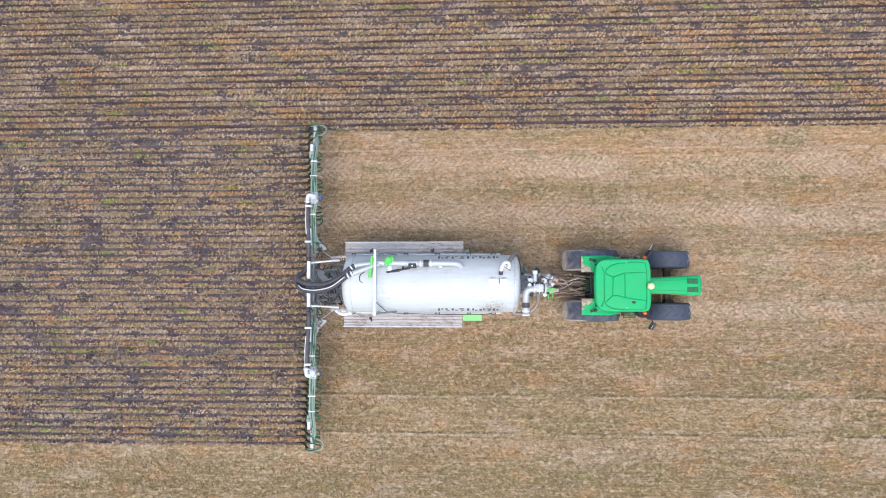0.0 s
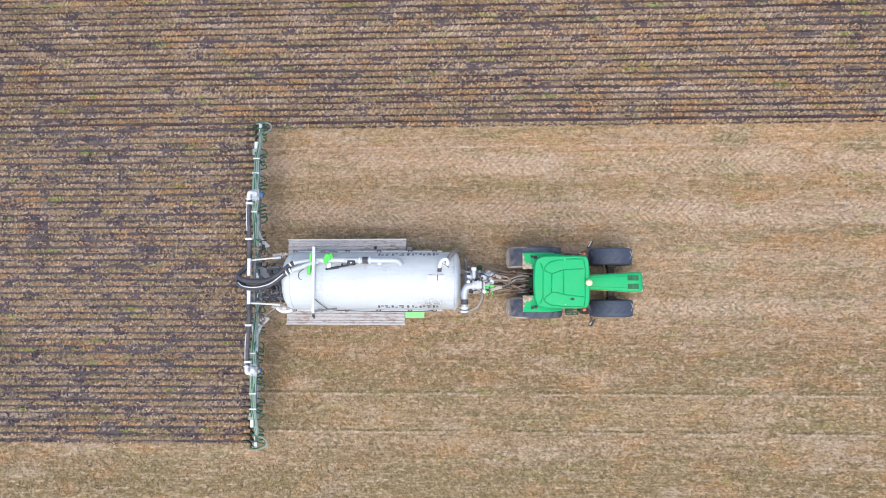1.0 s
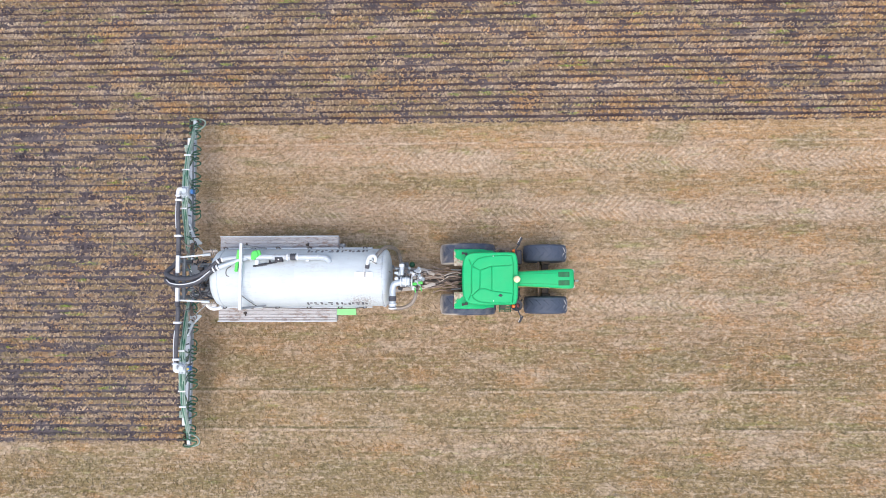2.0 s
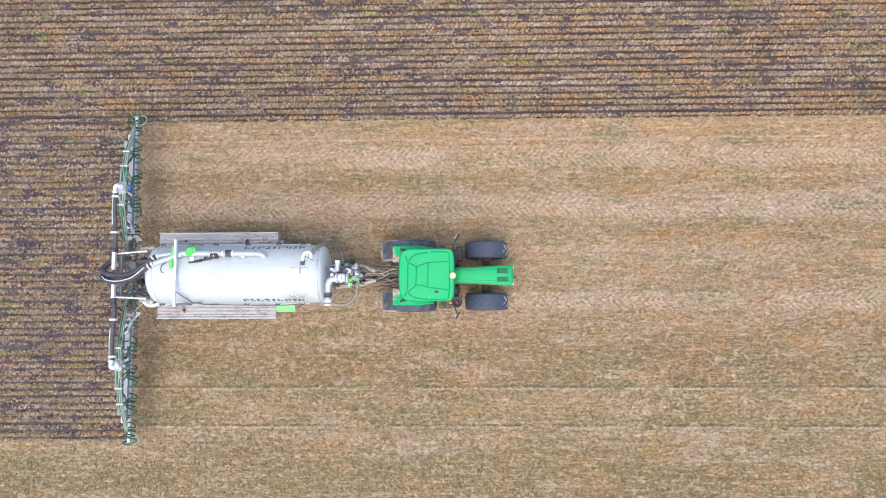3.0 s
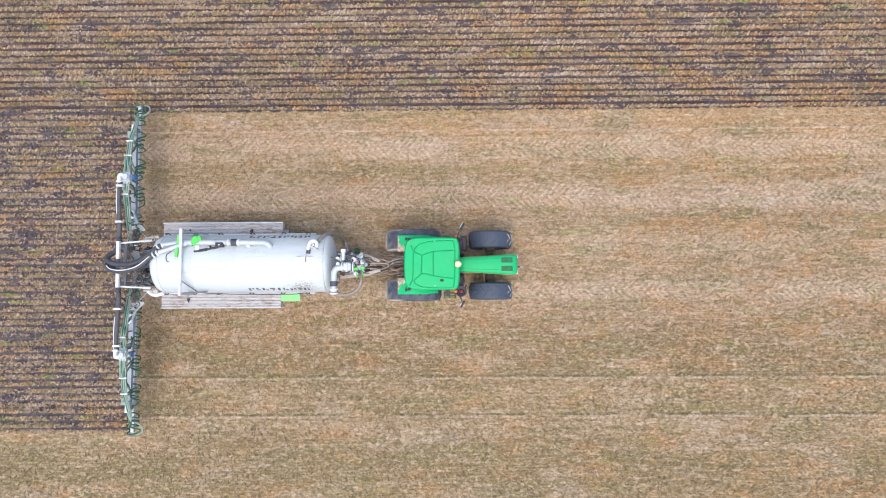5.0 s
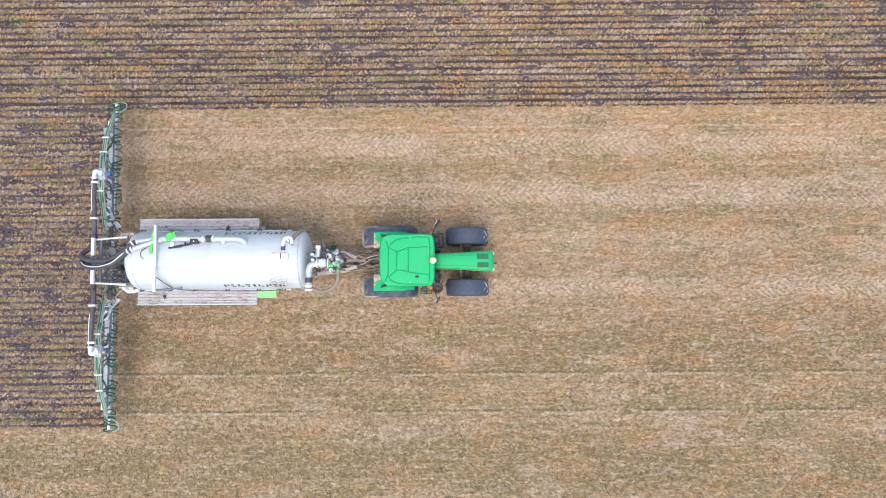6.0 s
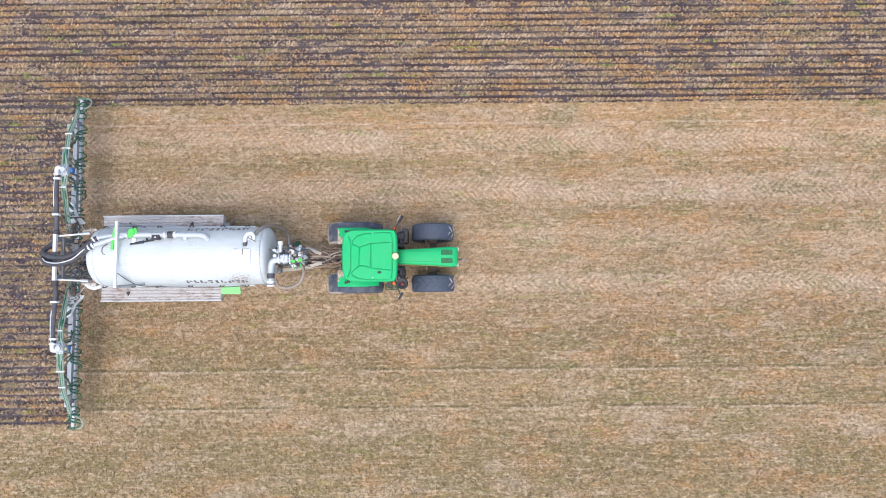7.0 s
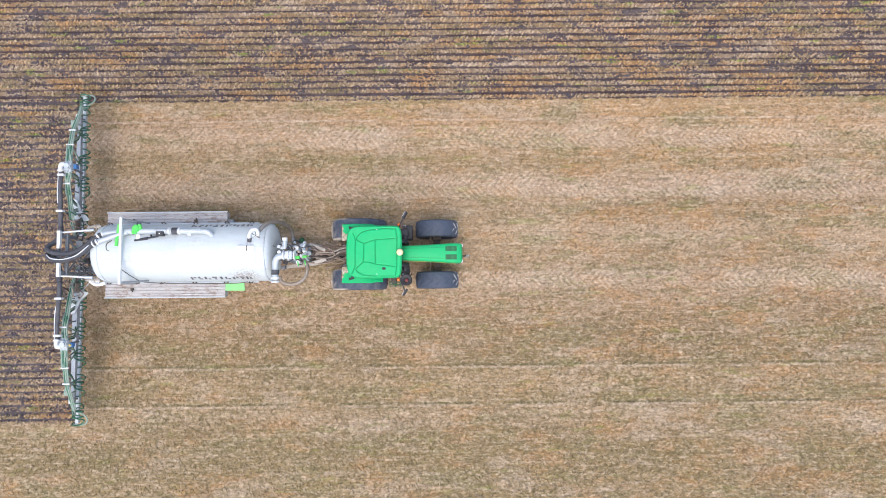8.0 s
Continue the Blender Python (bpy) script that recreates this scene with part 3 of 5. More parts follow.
def skin(sections, closed=True):
    """A body lofted through rings of points, capped at both ends."""
    bm = bmesh.new()
    rings = [[bm.verts.new(p) for p in s] for s in sections]
    n = len(rings[0])
    for a, b in zip(rings, rings[1:]):
        for k in range(n if closed else n - 1):
            bm.faces.new((a[k], a[(k + 1) % n], b[(k + 1) % n], b[k]))
    bm.faces.new(rings[0])
    bm.faces.new(rings[-1])
    return bm


def B():
    return bmesh.new()


# ---- tractor ----
# own axes: x ahead, y to its left, the origin below the rear axle
tractor = thing("tractor", 10.30, -0.02, "green farm tractor with large black tyres on the stubble", "tractor")


def tyre_mesh(bm, r, w, rim):
    m = Matrix.Rotation(radians(90), 4, "X")
    h = w / 2
    prof = [(rim, -h * 0.72), (rim + 0.05, -h * 0.86), (r * 0.78, -h), (r * 0.86, -h * 0.985), (r * 0.915, -h * 0.93), (r * 0.952, -h * 0.82), (r * 0.970, -h * 0.5), (r * 0.976, 0)]
    prof += [(a, -b) for a, b in reversed(prof[:-1])]
    prof.append(prof[0])
    lathe(bm, prof, 56, m)
    return bm


def lug_mesh(bm, r, w, lugs):
    """The chevron bars of a tyre."""
    h = w / 2
    for i in range(lugs):
        for side in (1, -1):
            a0 = 2 * math.pi * (i + (0.5 if side < 0 else 0)) / lugs
            pts = []
            for u in (0.0, 0.5, 1.0):
                yy = side * h * (0.03 + 0.93 * u)
                rr = r * (0.990 if u < 0.9 else 0.925)
                base = r * (0.970 if u < 0.9 else 0.88)
                aa = a0 - u * 0.62 * w / r * 0.75
                pts.append((aa, yy, rr, base))
            wd = 0.03 / r
            ring = []
            for aa, yy, rr, base in pts:
                ring.append([bm.verts.new((q * math.sin(aa + s * wd), yy, q * math.cos(aa + s * wd))) for q, s in ((base, 1.3), (rr, 0.8), (rr, -0.8), (base, -1.3))])
            for p, q in zip(ring, ring[1:]):
                for k in range(3):
                    bm.faces.new((p[k], p[k + 1], q[k + 1], q[k]))
            bm.faces.new(ring[0])
            bm.faces.new(ring[-1])
    return bm


def wheel(name, x, y, r, w, lugs, tyre_mat, parent, rim_mat, side):
    hub = part(name, rod(B(), (0, -w * 0.16, 0), (0, w * 0.16, 0), r * 0.16, 20), M_CHASSIS, parent)
    hub.location = (x, y, r - 0.02)
    part("tyre", tyre_mesh(B(), r, w, r * 0.56), tyre_mat, hub, "worn rubber tyre with chevron lugs")
    part("tyre_tread", lug_mesh(B(), r, w, lugs), M_LUG if tyre_mat is M_TYRE else tyre_mat, hub, "raised chevron tread")
    bm = B()
    m = Matrix.Rotation(radians(90), 4, "X")
    q = w / 2
    lathe(bm, [(r * 0.585, -q * 0.75), (r * 0.55, -q * 0.7), (r * 0.52, -q * 0.2), (r * 0.2, side * q * 0.15), (0, side * q * 0.15)], 36, m)
    lathe(bm, [(r * 0.585, q * 0.75), (r * 0.55, q * 0.7), (r * 0.52, -q * 0.2)], 36, m)
    part("rim", bm, rim_mat, hub, smooth=True)
    for k in range(8):
        bm = B()
        a = 2 * math.pi * k / 8
        rod(bm, (0.17 * r * 1.6 * math.cos(a), side * -q * 0.18, 0.17 * r * 1.6 * math.sin(a)), (0.17 * r * 1.6 * math.cos(a), side * -q * 0.3, 0.17 * r * 1.6 * math.sin(a)), 0.025, 6)
        part("wheel_bolt", bm, M_STEEL, hub)
    return hub


for s in (1, -1):
    wheel("rear_wheel", 0.0, s * 0.895, 1.03, 0.74, 20, M_TYRE_REAR, tractor, M_YELLOW, s)
    wheel("front_wheel", 2.82, s * 0.93, 0.80, 0.62, 17, M_TYRE, tractor, M_YELLOW, s)

# chassis, axles, engine block under the hood
bm = B()
box(bm, -0.10, 1.0, -0.32, 0.32, 0.55, 1.20, 0.05)
box(bm, -0.38, -0.10, -0.20, 0.20, 0.55, 0.95, 0.05)
box(bm, 1.0, 3.5, -0.24, 0.24, 0.62, 1.15, 0.05)
part("chassis", bm, M_CHASSIS, tractor)
part("rear_axle", rod(B(), (0, -0.75, 1.0), (0, 0.75, 1.0), 0.16, 16), M_CHASSIS, tractor)
bm = B()
box(bm, 2.70, 2.94, -0.72, 0.72, 0.66, 0.84, 0.03)
for s in (1, -1):
    box(bm, 2.66, 2.98, s * 0.52, s * 0.72, 0.58, 1.0, 0.04)
part("front_axle", bm, M_CHASSIS, tractor)
for s in (1, -1):
    part("steering_rod", rod(B(), (2.58, s * 0.18, 0.86), (2.58, s * 0.66, 0.80), 0.035, 8), M_RUSTY, tractor)
bm = B()
box(bm, 1.55, 3.35, -0.22, 0.22, 1.1, 1.62, 0.06)
part("engine_block", bm, M_CHASSIS, tractor)

# hood: wide at the nose, narrow at the cab
secs = []
for hx, w, top, low in ((1.58, 0.255, 2.12, 1.30), (1.9, 0.265, 2.11, 1.28), (2.4, 0.285, 2.08, 1.25), (2.9, 0.315, 2.03, 1.22), (3.3, 0.345, 1.97, 1.18), (3.52, 0.352, 1.92, 1.12), (3.64, 0.345, 1.86, 1.06), (3.71, 0.315, 1.72, 1.04), (3.73, 0.28, 1.55, 1.04)):
    ring = []
    for yy, dz in ((-1, None), (-1.0, -0.32), (-0.985, -0.10), (-0.90, -0.028), (-0.62, -0.004), (-0.3, 0.0), (0, 0.012), (0.3, 0.0), (0.62, -0.004), (0.90, -0.028), (0.985, -0.10), (1.0, -0.32), (1, None)):
        ring.append((hx, yy * w, low if dz is None else max(low + 0.01, top + dz)))
    secs.append(ring)
hood = part("hood", skin(secs), M_GREEN, tractor, "glossy green engine hood, wider at the nose", smooth=True)
for y0, y1 in ((0.055, 0.235), (-0.235, -0.055)):
    bm = B()
    box(bm, 3.12, 3.52, y0, y1, 1.93, 1.975, 0.012, Euler((0, radians(9), 0)))
    part("grille", bm, M_GREEN_DARK, hood, "dark green mesh grille panel")
    for i in range(9):
        gx = 3.15 + i * 0.042
        bm = B()
        box(bm, gx, gx + 0.016, y0 + 0.012, y1 - 0.012, 1.995 - (gx - 3.12) * 0.155, 2.006 - (gx - 3.12) * 0.155)
        part("grille_bar", bm, M_SEAM, hood)
for q in (0.60, -0.60):
    bm = skin([[(hx, q * w - 0.007, z - 0.01), (hx, q * w - 0.007, z + 0.004), (hx, q * w + 0.007, z + 0.004), (hx, q * w + 0.007, z - 0.01)] for hx, w, z in ((1.62, 0.256, 2.115), (1.9, 0.265, 2.106), (2.4, 0.285, 2.076), (2.9, 0.315, 2.026), (3.08, 0.327, 2.003))])
    part("hood_crease", bm, M_SEAM, hood)
for s in (1, -1):
    bm = B()
    lathe(bm, [(0, 0.06), (0.05, 0.05), (0.075, 0.0), (0.06, -0.04)], 14, pose(3.69, s * 0.27, 1.60, 0, 85, 0))
    part("headlight", bm, M_LAMP, hood, "clear round headlight", smooth=True)
    bm = skin([[(hx, s * (w + 0.002), z), (hx, s * (w + 0.010), z), (hx, s * (w + 0.010), z + 0.05), (hx, s * (w + 0.002), z + 0.05)]
               for hx, w, z in ((1.6, 0.257, 1.80), (2.4, 0.287, 1.75), (2.9, 0.317, 1.70), (3.3, 0.346, 1.64), (3.5, 0.352, 1.60))])
    part("stripe", bm, M_YELLOW, hood, "thin yellow stripe along the hood")
bm = B()
box(bm, 3.5, 3.72, -0.26, 0.26, 0.62, 0.98, 0.04)
rod(bm, (3.70, -0.06, 0.86), (3.92, -0.06, 0.92), 0.025, 8)
part("front_weight_bracket", bm, M_CHASSIS, tractor)
bm = B()
rod(bm, (3.9, -0.06, 0.95), (3.98, -0.06, 1.02), 0.035, 8)
part("front_hitch_pin", bm, M_STEEL, tractor)

# cab: floor, posts, glass, roof
bm = B()
box(bm, -0.10, 1.60, -0.62, 0.62, 1.15, 1.42, 0.05)
part("cab_floor", bm, M_BLACK, tractor)
for px, py in ((-0.02, 0.70), (-0.02, -0.70), (0.75, 0.78), (0.75, -0.78), (1.60, 0.62), (1.60, -0.62)):
    bm = B()
    rod(bm, (px, py * 0.98, 1.4), (px + 0.02, py, 2.72), 0.045, 8)
    part("cab_post", bm, M_BLACK, tractor)
for x0, y0, x1, y1 in ((-0.02, 0.70, 0.75, 0.78), (0.75, 0.78, 1.60, 0.62), (-0.02, -0.70, 0.75, -0.78), (0.75, -0.78, 1.60, -0.62), (1.62, -0.62, 1.62, 0.62), (-0.04, -0.70, -0.04, 0.70)):
    bm = B()
    d = Vector((x1 - x0, y1 - y0)).normalized() * 0.05
    nx, ny = -d.y * 0.08, d.x * 0.08
    plate(bm, [(x0 + d.x - nx, y0 + d.y - ny), (x1 - d.x - nx, y1 - d.y - ny), (x1 - d.x + nx, y1 - d.y + ny), (x0 + d.x + nx, y0 + d.y + ny)], 1.46, 2.68)
    part("cab_window", bm, M_GLASS, tractor, "tinted cab window")
bm = B()
box(bm, 0.25, 0.8, -0.27, 0.27, 1.42, 1.78, 0.08)
box(bm, 0.15, 0.32, -0.25, 0.25, 1.75, 2.4, 0.06)
part("driver_seat", bm, M_BLACK, tractor)
bm = B()
rod(bm, (1.35, 0, 1.4), (1.15, 0, 2.0), 0.04, 8)
lathe(bm, [(0.19, -0.015), (0.21, 0), (0.19, 0.015), (0.17, 0), (0.19, -0.015)], 24, pose(1.12, 0, 2.03, 0, -25, 0))
part("steering_wheel", bm, M_BLACK, tractor)


def roof_part():
    """A moulded roof: rounded outline, a shallow dome, sunk seams between its raised panels."""
    def at(u, v):
        return (u - 183) / 289 * 1.87 - 0.20, 0.87 - (v - 138) / 272 * 1.76 + 0.02
    seams = []
    for line in (((236, 214), (240, 196), (262, 175), (300, 163), (380, 156), (438, 158)),
                 ((236, 214), (275, 233), (330, 213), (436, 207)),
                 ((233, 362), (240, 378), (270, 394), (330, 401), (432, 402)),
                 ((233, 362), (272, 328), (300, 328), (340, 340), (436, 352)),
                 ((275, 233), (272, 328)), ((334, 214), (334, 336)),
                 ((218, 178), (231, 212), (229, 352), (214, 384)),
                 ((440, 164), (446, 206), (444, 352), (438, 398))):
        q = [at(*p) for p in line]
        seams += list(zip(q, q[1:]))
    x0, x1, hy = -0.20, 1.67, 0.885
    nx, ny = 130, 124
    bm = B()
    grid = []
    for i in range(nx + 1):
        row = []
        for j in range(ny + 1):
            a, b = 2 * i / nx - 1, 2 * j / ny - 1
            # square grid pressed into a rounded rectangle
            ra = a * (1 - 0.10 * b ** 8)
            rb = b * (1 - (0.16 if a < 0 else 0.035) * abs(a) ** 7)
            bulge = 0.045 * (1 - b * b) * (1 if a < 0 else 0.5)
            px = (x0 + x1) / 2 + ra * ((x1 - x0) / 2 - 0.03) + math.copysign(bulge, a) * abs(a) ** 3
            py = rb * hy
            m = max(abs(a), abs(b))
            z = 2.94 + 0.035 * (1 - a * a) * (1 - b * b * 0.6) - 0.10 * max(0.0, (m - 0.93) / 0.07) ** 2.2
            d = min(seg_dist(px, py, s) for s in seams)
            z -= 0.026 * math.exp(-(d / 0.014) ** 2)
            row.append(bm.verts.new((px, py, z)))
        grid.append(row)
    for i in range(nx):
        for j in range(ny):
            bm.faces.new((grid[i][j], grid[i + 1][j], grid[i + 1][j + 1], grid[i][j + 1]))
    rim = [grid[i][0] for i in range(nx)] + [grid[nx][j] for j in range(ny)] + [grid[i][ny] for i in range(nx, 0, -1)] + [grid[0][j] for j in range(ny, 0, -1)]
    c = Vector(((x0 + x1) / 2, 0, 0))
    low = [bm.verts.new((c.x + (v.co.x - c.x) * 0.985, v.co.y * 0.985, 2.70)) for v in rim]
    for i in range(len(rim)):
        j = (i + 1) % len(rim)
        bm.faces.new((rim[i], rim[j], low[j], low[i]))
    bm.faces.new(low)
    top = part("cab_roof", bm, M_GREEN, tractor, "moulded green cab roof with sunk panel seams", smooth=True)
    for (ax, ay), (bx, by) in seams:
        def high(px, py):
            return 2.94 + 0.035 * (1 - ((px - 0.735) / 0.905) ** 2) * (1 - 0.6 * (py / 0.885) ** 2) - 0.012
        part("roof_seam", rod(B(), (ax, ay, high(ax, ay)), (bx, by, high(bx, by)), 0.0075, 6), M_SEAM, top)
    return top


def seg_dist(px, py, s):
    (ax, ay), (bx, by) = s
    dx, dy = bx - ax, by - ay
    t = max(0.0, min(1.0, ((px - ax) * dx + (py - ay) * dy) / (dx * dx + dy * dy)))
    return math.hypot(px - ax - t * dx, py - ay - t * dy)


roof = roof_part()
for vx, vy in ((0.83, 0.74), (0.83, -0.745)):
    bm = B()
    lathe(bm, [(0, 0.018), (0.014, 0.014), (0.019, 0.0), (0.019, -0.03)], 12, pose(vx, vy, 2.955))
    part("roof_bolt", bm, M_LAMP, roof)
bm = B()
lathe(bm, [(0, 0.018), (0.04, 0.016), (0.055, 0.0), (0.055, -0.03)], 18, pose(1.06, -0.565, 2.965) @ Matrix.Diagonal((1.25, 0.8, 1, 1)))
part("roof_vent", bm, M_BLACK, roof, "small black oval roof vent")
bm = B()
rod(bm, (1.60, -0.03, 2.86), (1.60, -0.03, 3.03), 0.07, 16)
beacon_base = part("beacon", bm, M_BLACK, tractor)
bm = B()
lathe(bm, [(0, 0.13), (0.06, 0.122), (0.098, 0.09), (0.115, 0.03), (0.115, 0.0)], 24, pose(1.60, -0.03, 3.03))
part("beacon_lens", bm, M_BEACON, beacon_base, "cream warning beacon lens", smooth=True)
for s in (1, -1):
    bm = B()
    lathe(bm, [(0, 0.07), (0.045, 0.06), (0.062, 0.02), (0.062, -0.05)], 16, pose(1.55 if s > 0 else 1.52, s * 0.93, 2.56))
    part("indicator_lamp", bm, M_ORANGE, tractor, "round orange indicator lamp", smooth=True)
    # mirrors on bent arms
    bm = B()
    my = 1.24 if s > 0 else 1.34
    hose(bm, [(1.56, s * 0.80, 2.66), (1.62, s * 1.0, 2.74), (1.72, s * (my - 0.10), 2.80), (1.74, s * my, 2.76)], 0.02, 8, 5)
    arm = part("mirror_arm", bm, M_BLACK, tractor)
    bm = B()
    lean = pose(1.745, s * (my + 0.02), 2.60, 0, 0, -30)
    box(bm, -0.035, 0.035, -0.13, 0.13, -0.20, 0.20, 0.025, at=lean)
    part("mirror_housing", bm, M_BLACK, arm, "black mirror housing")
    bm = B()
    box(bm, -0.046, -0.036, -0.11, 0.11, -0.17, 0.17, 0.0, at=lean)
    part("mirror_glass", bm, M_MIRROR, arm)
    # work lamps at the rear corners of the cab
    bm = B()
    box(bm, -0.12, -0.02, s * 0.80, s * 0.90, 2.24, 2.36, 0.02)
    part("work_lamp", bm, M_BLACK, tractor)

# rear fenders with the pale dusty panel at the back
for s in (1, -1):
    secs = []
    for k in range(11):
        a = radians(116 - 80 * k / 10)
        r = 1.12
        cx, cz = r * math.cos(a), 1.01 + r * math.sin(a)
        i0, i1 = (0.46, 1.03) if k < 8 else (0.50, 1.0)
        secs.append([(cx, s * i0, cz - 0.03), (cx, s * i0, cz), (cx, s * (i1 - 0.04), cz), (cx, s * i1, cz - 0.03), (cx, s * i1, cz - 0.12), (cx, s * (i1 - 0.02), cz - 0.12), (cx, s * (i1 - 0.05), cz - 0.03)])
    fender = part("rear_fender", skin(secs), M_FENDER, tractor, "green wheel fender with dust on its rear", smooth=False)
    bm = B()
    box(bm, -0.512, -0.496, s * 0.66, s * 0.96, 1.95, 2.0, 0.006)
    part("tail_lamp", bm, M_RED, fender, "slim red tail lamp")
    bm = B()
    plate(bm, [(-0.22, s * 0.84), (-0.22, s * 0.94), (-0.10, s * 0.90), (-0.10, s * 0.86)], 2.12, 2.2)
    part("fender_lamp", bm, M_BLACK, fender)
    # steps to the cab
    for i in range(3):
        bm = B()
        box(bm, 1.16, 1.34, s * (0.80 + 0.05 * i), s * (1.02 + 0.04 * i), 1.28 - 0.32 * i, 1.32 - 0.32 * i, 0.012)
        part("cab_step", bm, M_CHASSIS, tractor)
bm = B()
for k in range(4):
    box(bm, 1.10, 1.53, -0.99 - 0.055 * k, -0.955 - 0.055 * k, 1.27, 1.30, 0.008)
for px in (1.10, 1.30, 1.50):
    box(bm, px, px + 0.035, -1.17, -0.94, 1.24, 1.275, 0.006)
part("grid_step", bm, M_GREEN_DARK, tractor, "dusty green grid step")
bm = B()
hose(bm, [(0.98, 1.02, 1.2), (1.15, 1.12, 1.24), (1.34, 1.05, 1.2), (1.56, 1.10, 1.25)], 0.022, 6, 4)
hose(bm, [(1.02, 1.12, 1.1), (1.22, 1.02, 1.15), (1.40, 1.13, 1.12), (1.58, 1.02, 1.2)], 0.018, 6, 4)
for px in (1.06, 1.26, 1.46):
    box(bm, px, px + 0.04, 0.97, 1.15, 1.1, 1.16, 0.01)
part("side_bracket", bm, M_RUSTY, tractor, "rusty bracket with hoses below the cab")
# side boxes between cab and front wheels, exhaust, air intake
bm = B()
box(bm, 1.58, 1.94, 0.52, 1.05, 0.85, 1.30, 0.05)
box(bm, 1.50, 1.80, 0.62, 0.90, 1.30, 1.46, 0.04)
box(bm, 1.62, 1.76, 0.30, 0.62, 1.35, 1.75, 0.04)
part("battery_box", bm, M_BLACK, tractor, "black battery box beside the hood")
bm = B()
box(bm, 1.52, 1.82, -0.80, -0.36, 0.9, 1.35, 0.05)
box(bm, 1.62, 1.76, -0.62, -0.30, 1.35, 1.75, 0.04)
part("fuel_tank", bm, M_BLACK, tractor)
bm = B()
lathe(bm, [(0.0, 0.02), (0.10, 0.02), (0.10, 0.10), (0.19, 0.13), (0.20, 0.05), (0.20, -0.34), (0.16, -0.4), (0, -0.4)], 24, pose(1.72, -0.93, 1.55))
cleaner = part("air_cleaner", bm, M_BLACK, tractor, "round black air cleaner drum", smooth=False)
bm = B()
lathe(bm, [(0, 0.05), (0.06, 0.045), (0.08, 0.0)], 14, pose(1.74, -0.95, 1.57))
part("cleaner_cap", bm, M_RED, cleaner, "red cap")
for s in (1, -1):
    bm = B()
    hose(bm, [(1.60, s * 0.42, 2.2), (1.72, s * 0.40, 1.9), (1.78, s * 0.36, 1.5), (1.72, s * 0.34, 1.2)], 0.06, 10, 4)
    part("intake_pipe", bm, M_BLACK, tractor, smooth=True)

# rear linkage
for s in (1, -1):
    bm = B()
    hose(bm, [(-0.20, s * 0.27, 0.98), (-0.45, s * 0.30, 1.0), (-0.72, s * 0.40, 0.97), (-0.98, s * 0.38, 0.90), (-1.26, s * 0.46, 0.84)], 0.030, 8, 4)
    lathe(bm, [(0, 0.03), (0.05, 0.025), (0.06, -0.02), (0, -0.03)], 10, pose(-0.72, s * 0.40, 1.0))
    lathe(bm, [(0, 0.03), (0.045, 0.025), (0.05, -0.02), (0, -0.03)], 10, pose(-1.24, s * 0.455, 0.87))
    part("lower_link", bm, M_RUSTY, tractor, "mud-brown lower link arm")
    part("lift_rod", rod(B(), (-0.22, s * 0.33, 1.30), (-0.62, s * 0.36, 0.98), 0.022, 8), M_STEEL, tractor)
    bm = B()
    hose(bm, [(0.05, s * 0.28, 1.40), (-0.14, s * 0.31, 1.38), (-0.24, s * 0.33, 1.30)], 0.04, 8, 3)
    part("lift_arm", bm, M_CHASSIS, tractor)
    bm = B()
    lathe(bm, [(0, 0.05), (0.06, 0.03), (0.06, -0.05), (0, -0.06)], 8, pose(-0.40, s * 0.29, 1.02))
    part("link_joint", bm, M_DUSTY, tractor, "dusty ball joint of the linkage")
part("top_link", rod(B(), (-0.35, 0.02, 1.15), (-0.9, 0.03, 1.05), 0.035, 8), M_RUSTY, tractor)
bm = B()
for k in range(5):
    box(bm, -0.22, -0.10, -0.19 + 0.08 * k, -0.13 + 0.08 * k, 1.28, 1.40, 0.015)
box(bm, -0.16, -0.06, -0.22, 0.22, 1.0, 1.30, 0.03)
part("coupling_block", bm, M_GREEN_DARK, tractor)
bm = B()
box(bm, -0.9, -0.3, -0.10, 0.10, 0.42, 0.50, 0.02)
part("tow_hitch", bm, M_CHASSIS, tractor)
for i, (y0, y1) in enumerate(((0.18, 0.24), (0.10, -0.05), (0.02, 0.12), (-0.08, 0.03), (-0.16, -0.12))):
    bm = B()
    hose(bm, [(-0.20, y0, 1.30), (-0.55, y0 * 1.3 + 0.05 * (-1) ** i, 1.36 - 0.04 * i), (-0.85, (y0 + y1) * 0.5 - 0.04 * (-1) ** i, 1.22), (-1.2, y1, 1.18 + 0.03 * i), (-1.62, y1 * 0.7, 1.28), (-1.9, y1 * 0.5, 1.5)], 0.019, 8, 5)
    part("hydraulic_hose", bm, M_RUSTY if i != 1 else M_CHASSIS, tractor, "dusty brown hydraulic hose", smooth=True)
for i in range(3):
    bm = B()
    y0 = 0.16 - 0.15 * i
    rod(bm, (-0.20, y0, 1.36), (-0.34, y0 * 1.1, 1.37), 0.026, 8)
    part("coupler", bm, M_GREEN_DARK, tractor, "green hydraulic coupler")
hose_rng = random.Random(5)
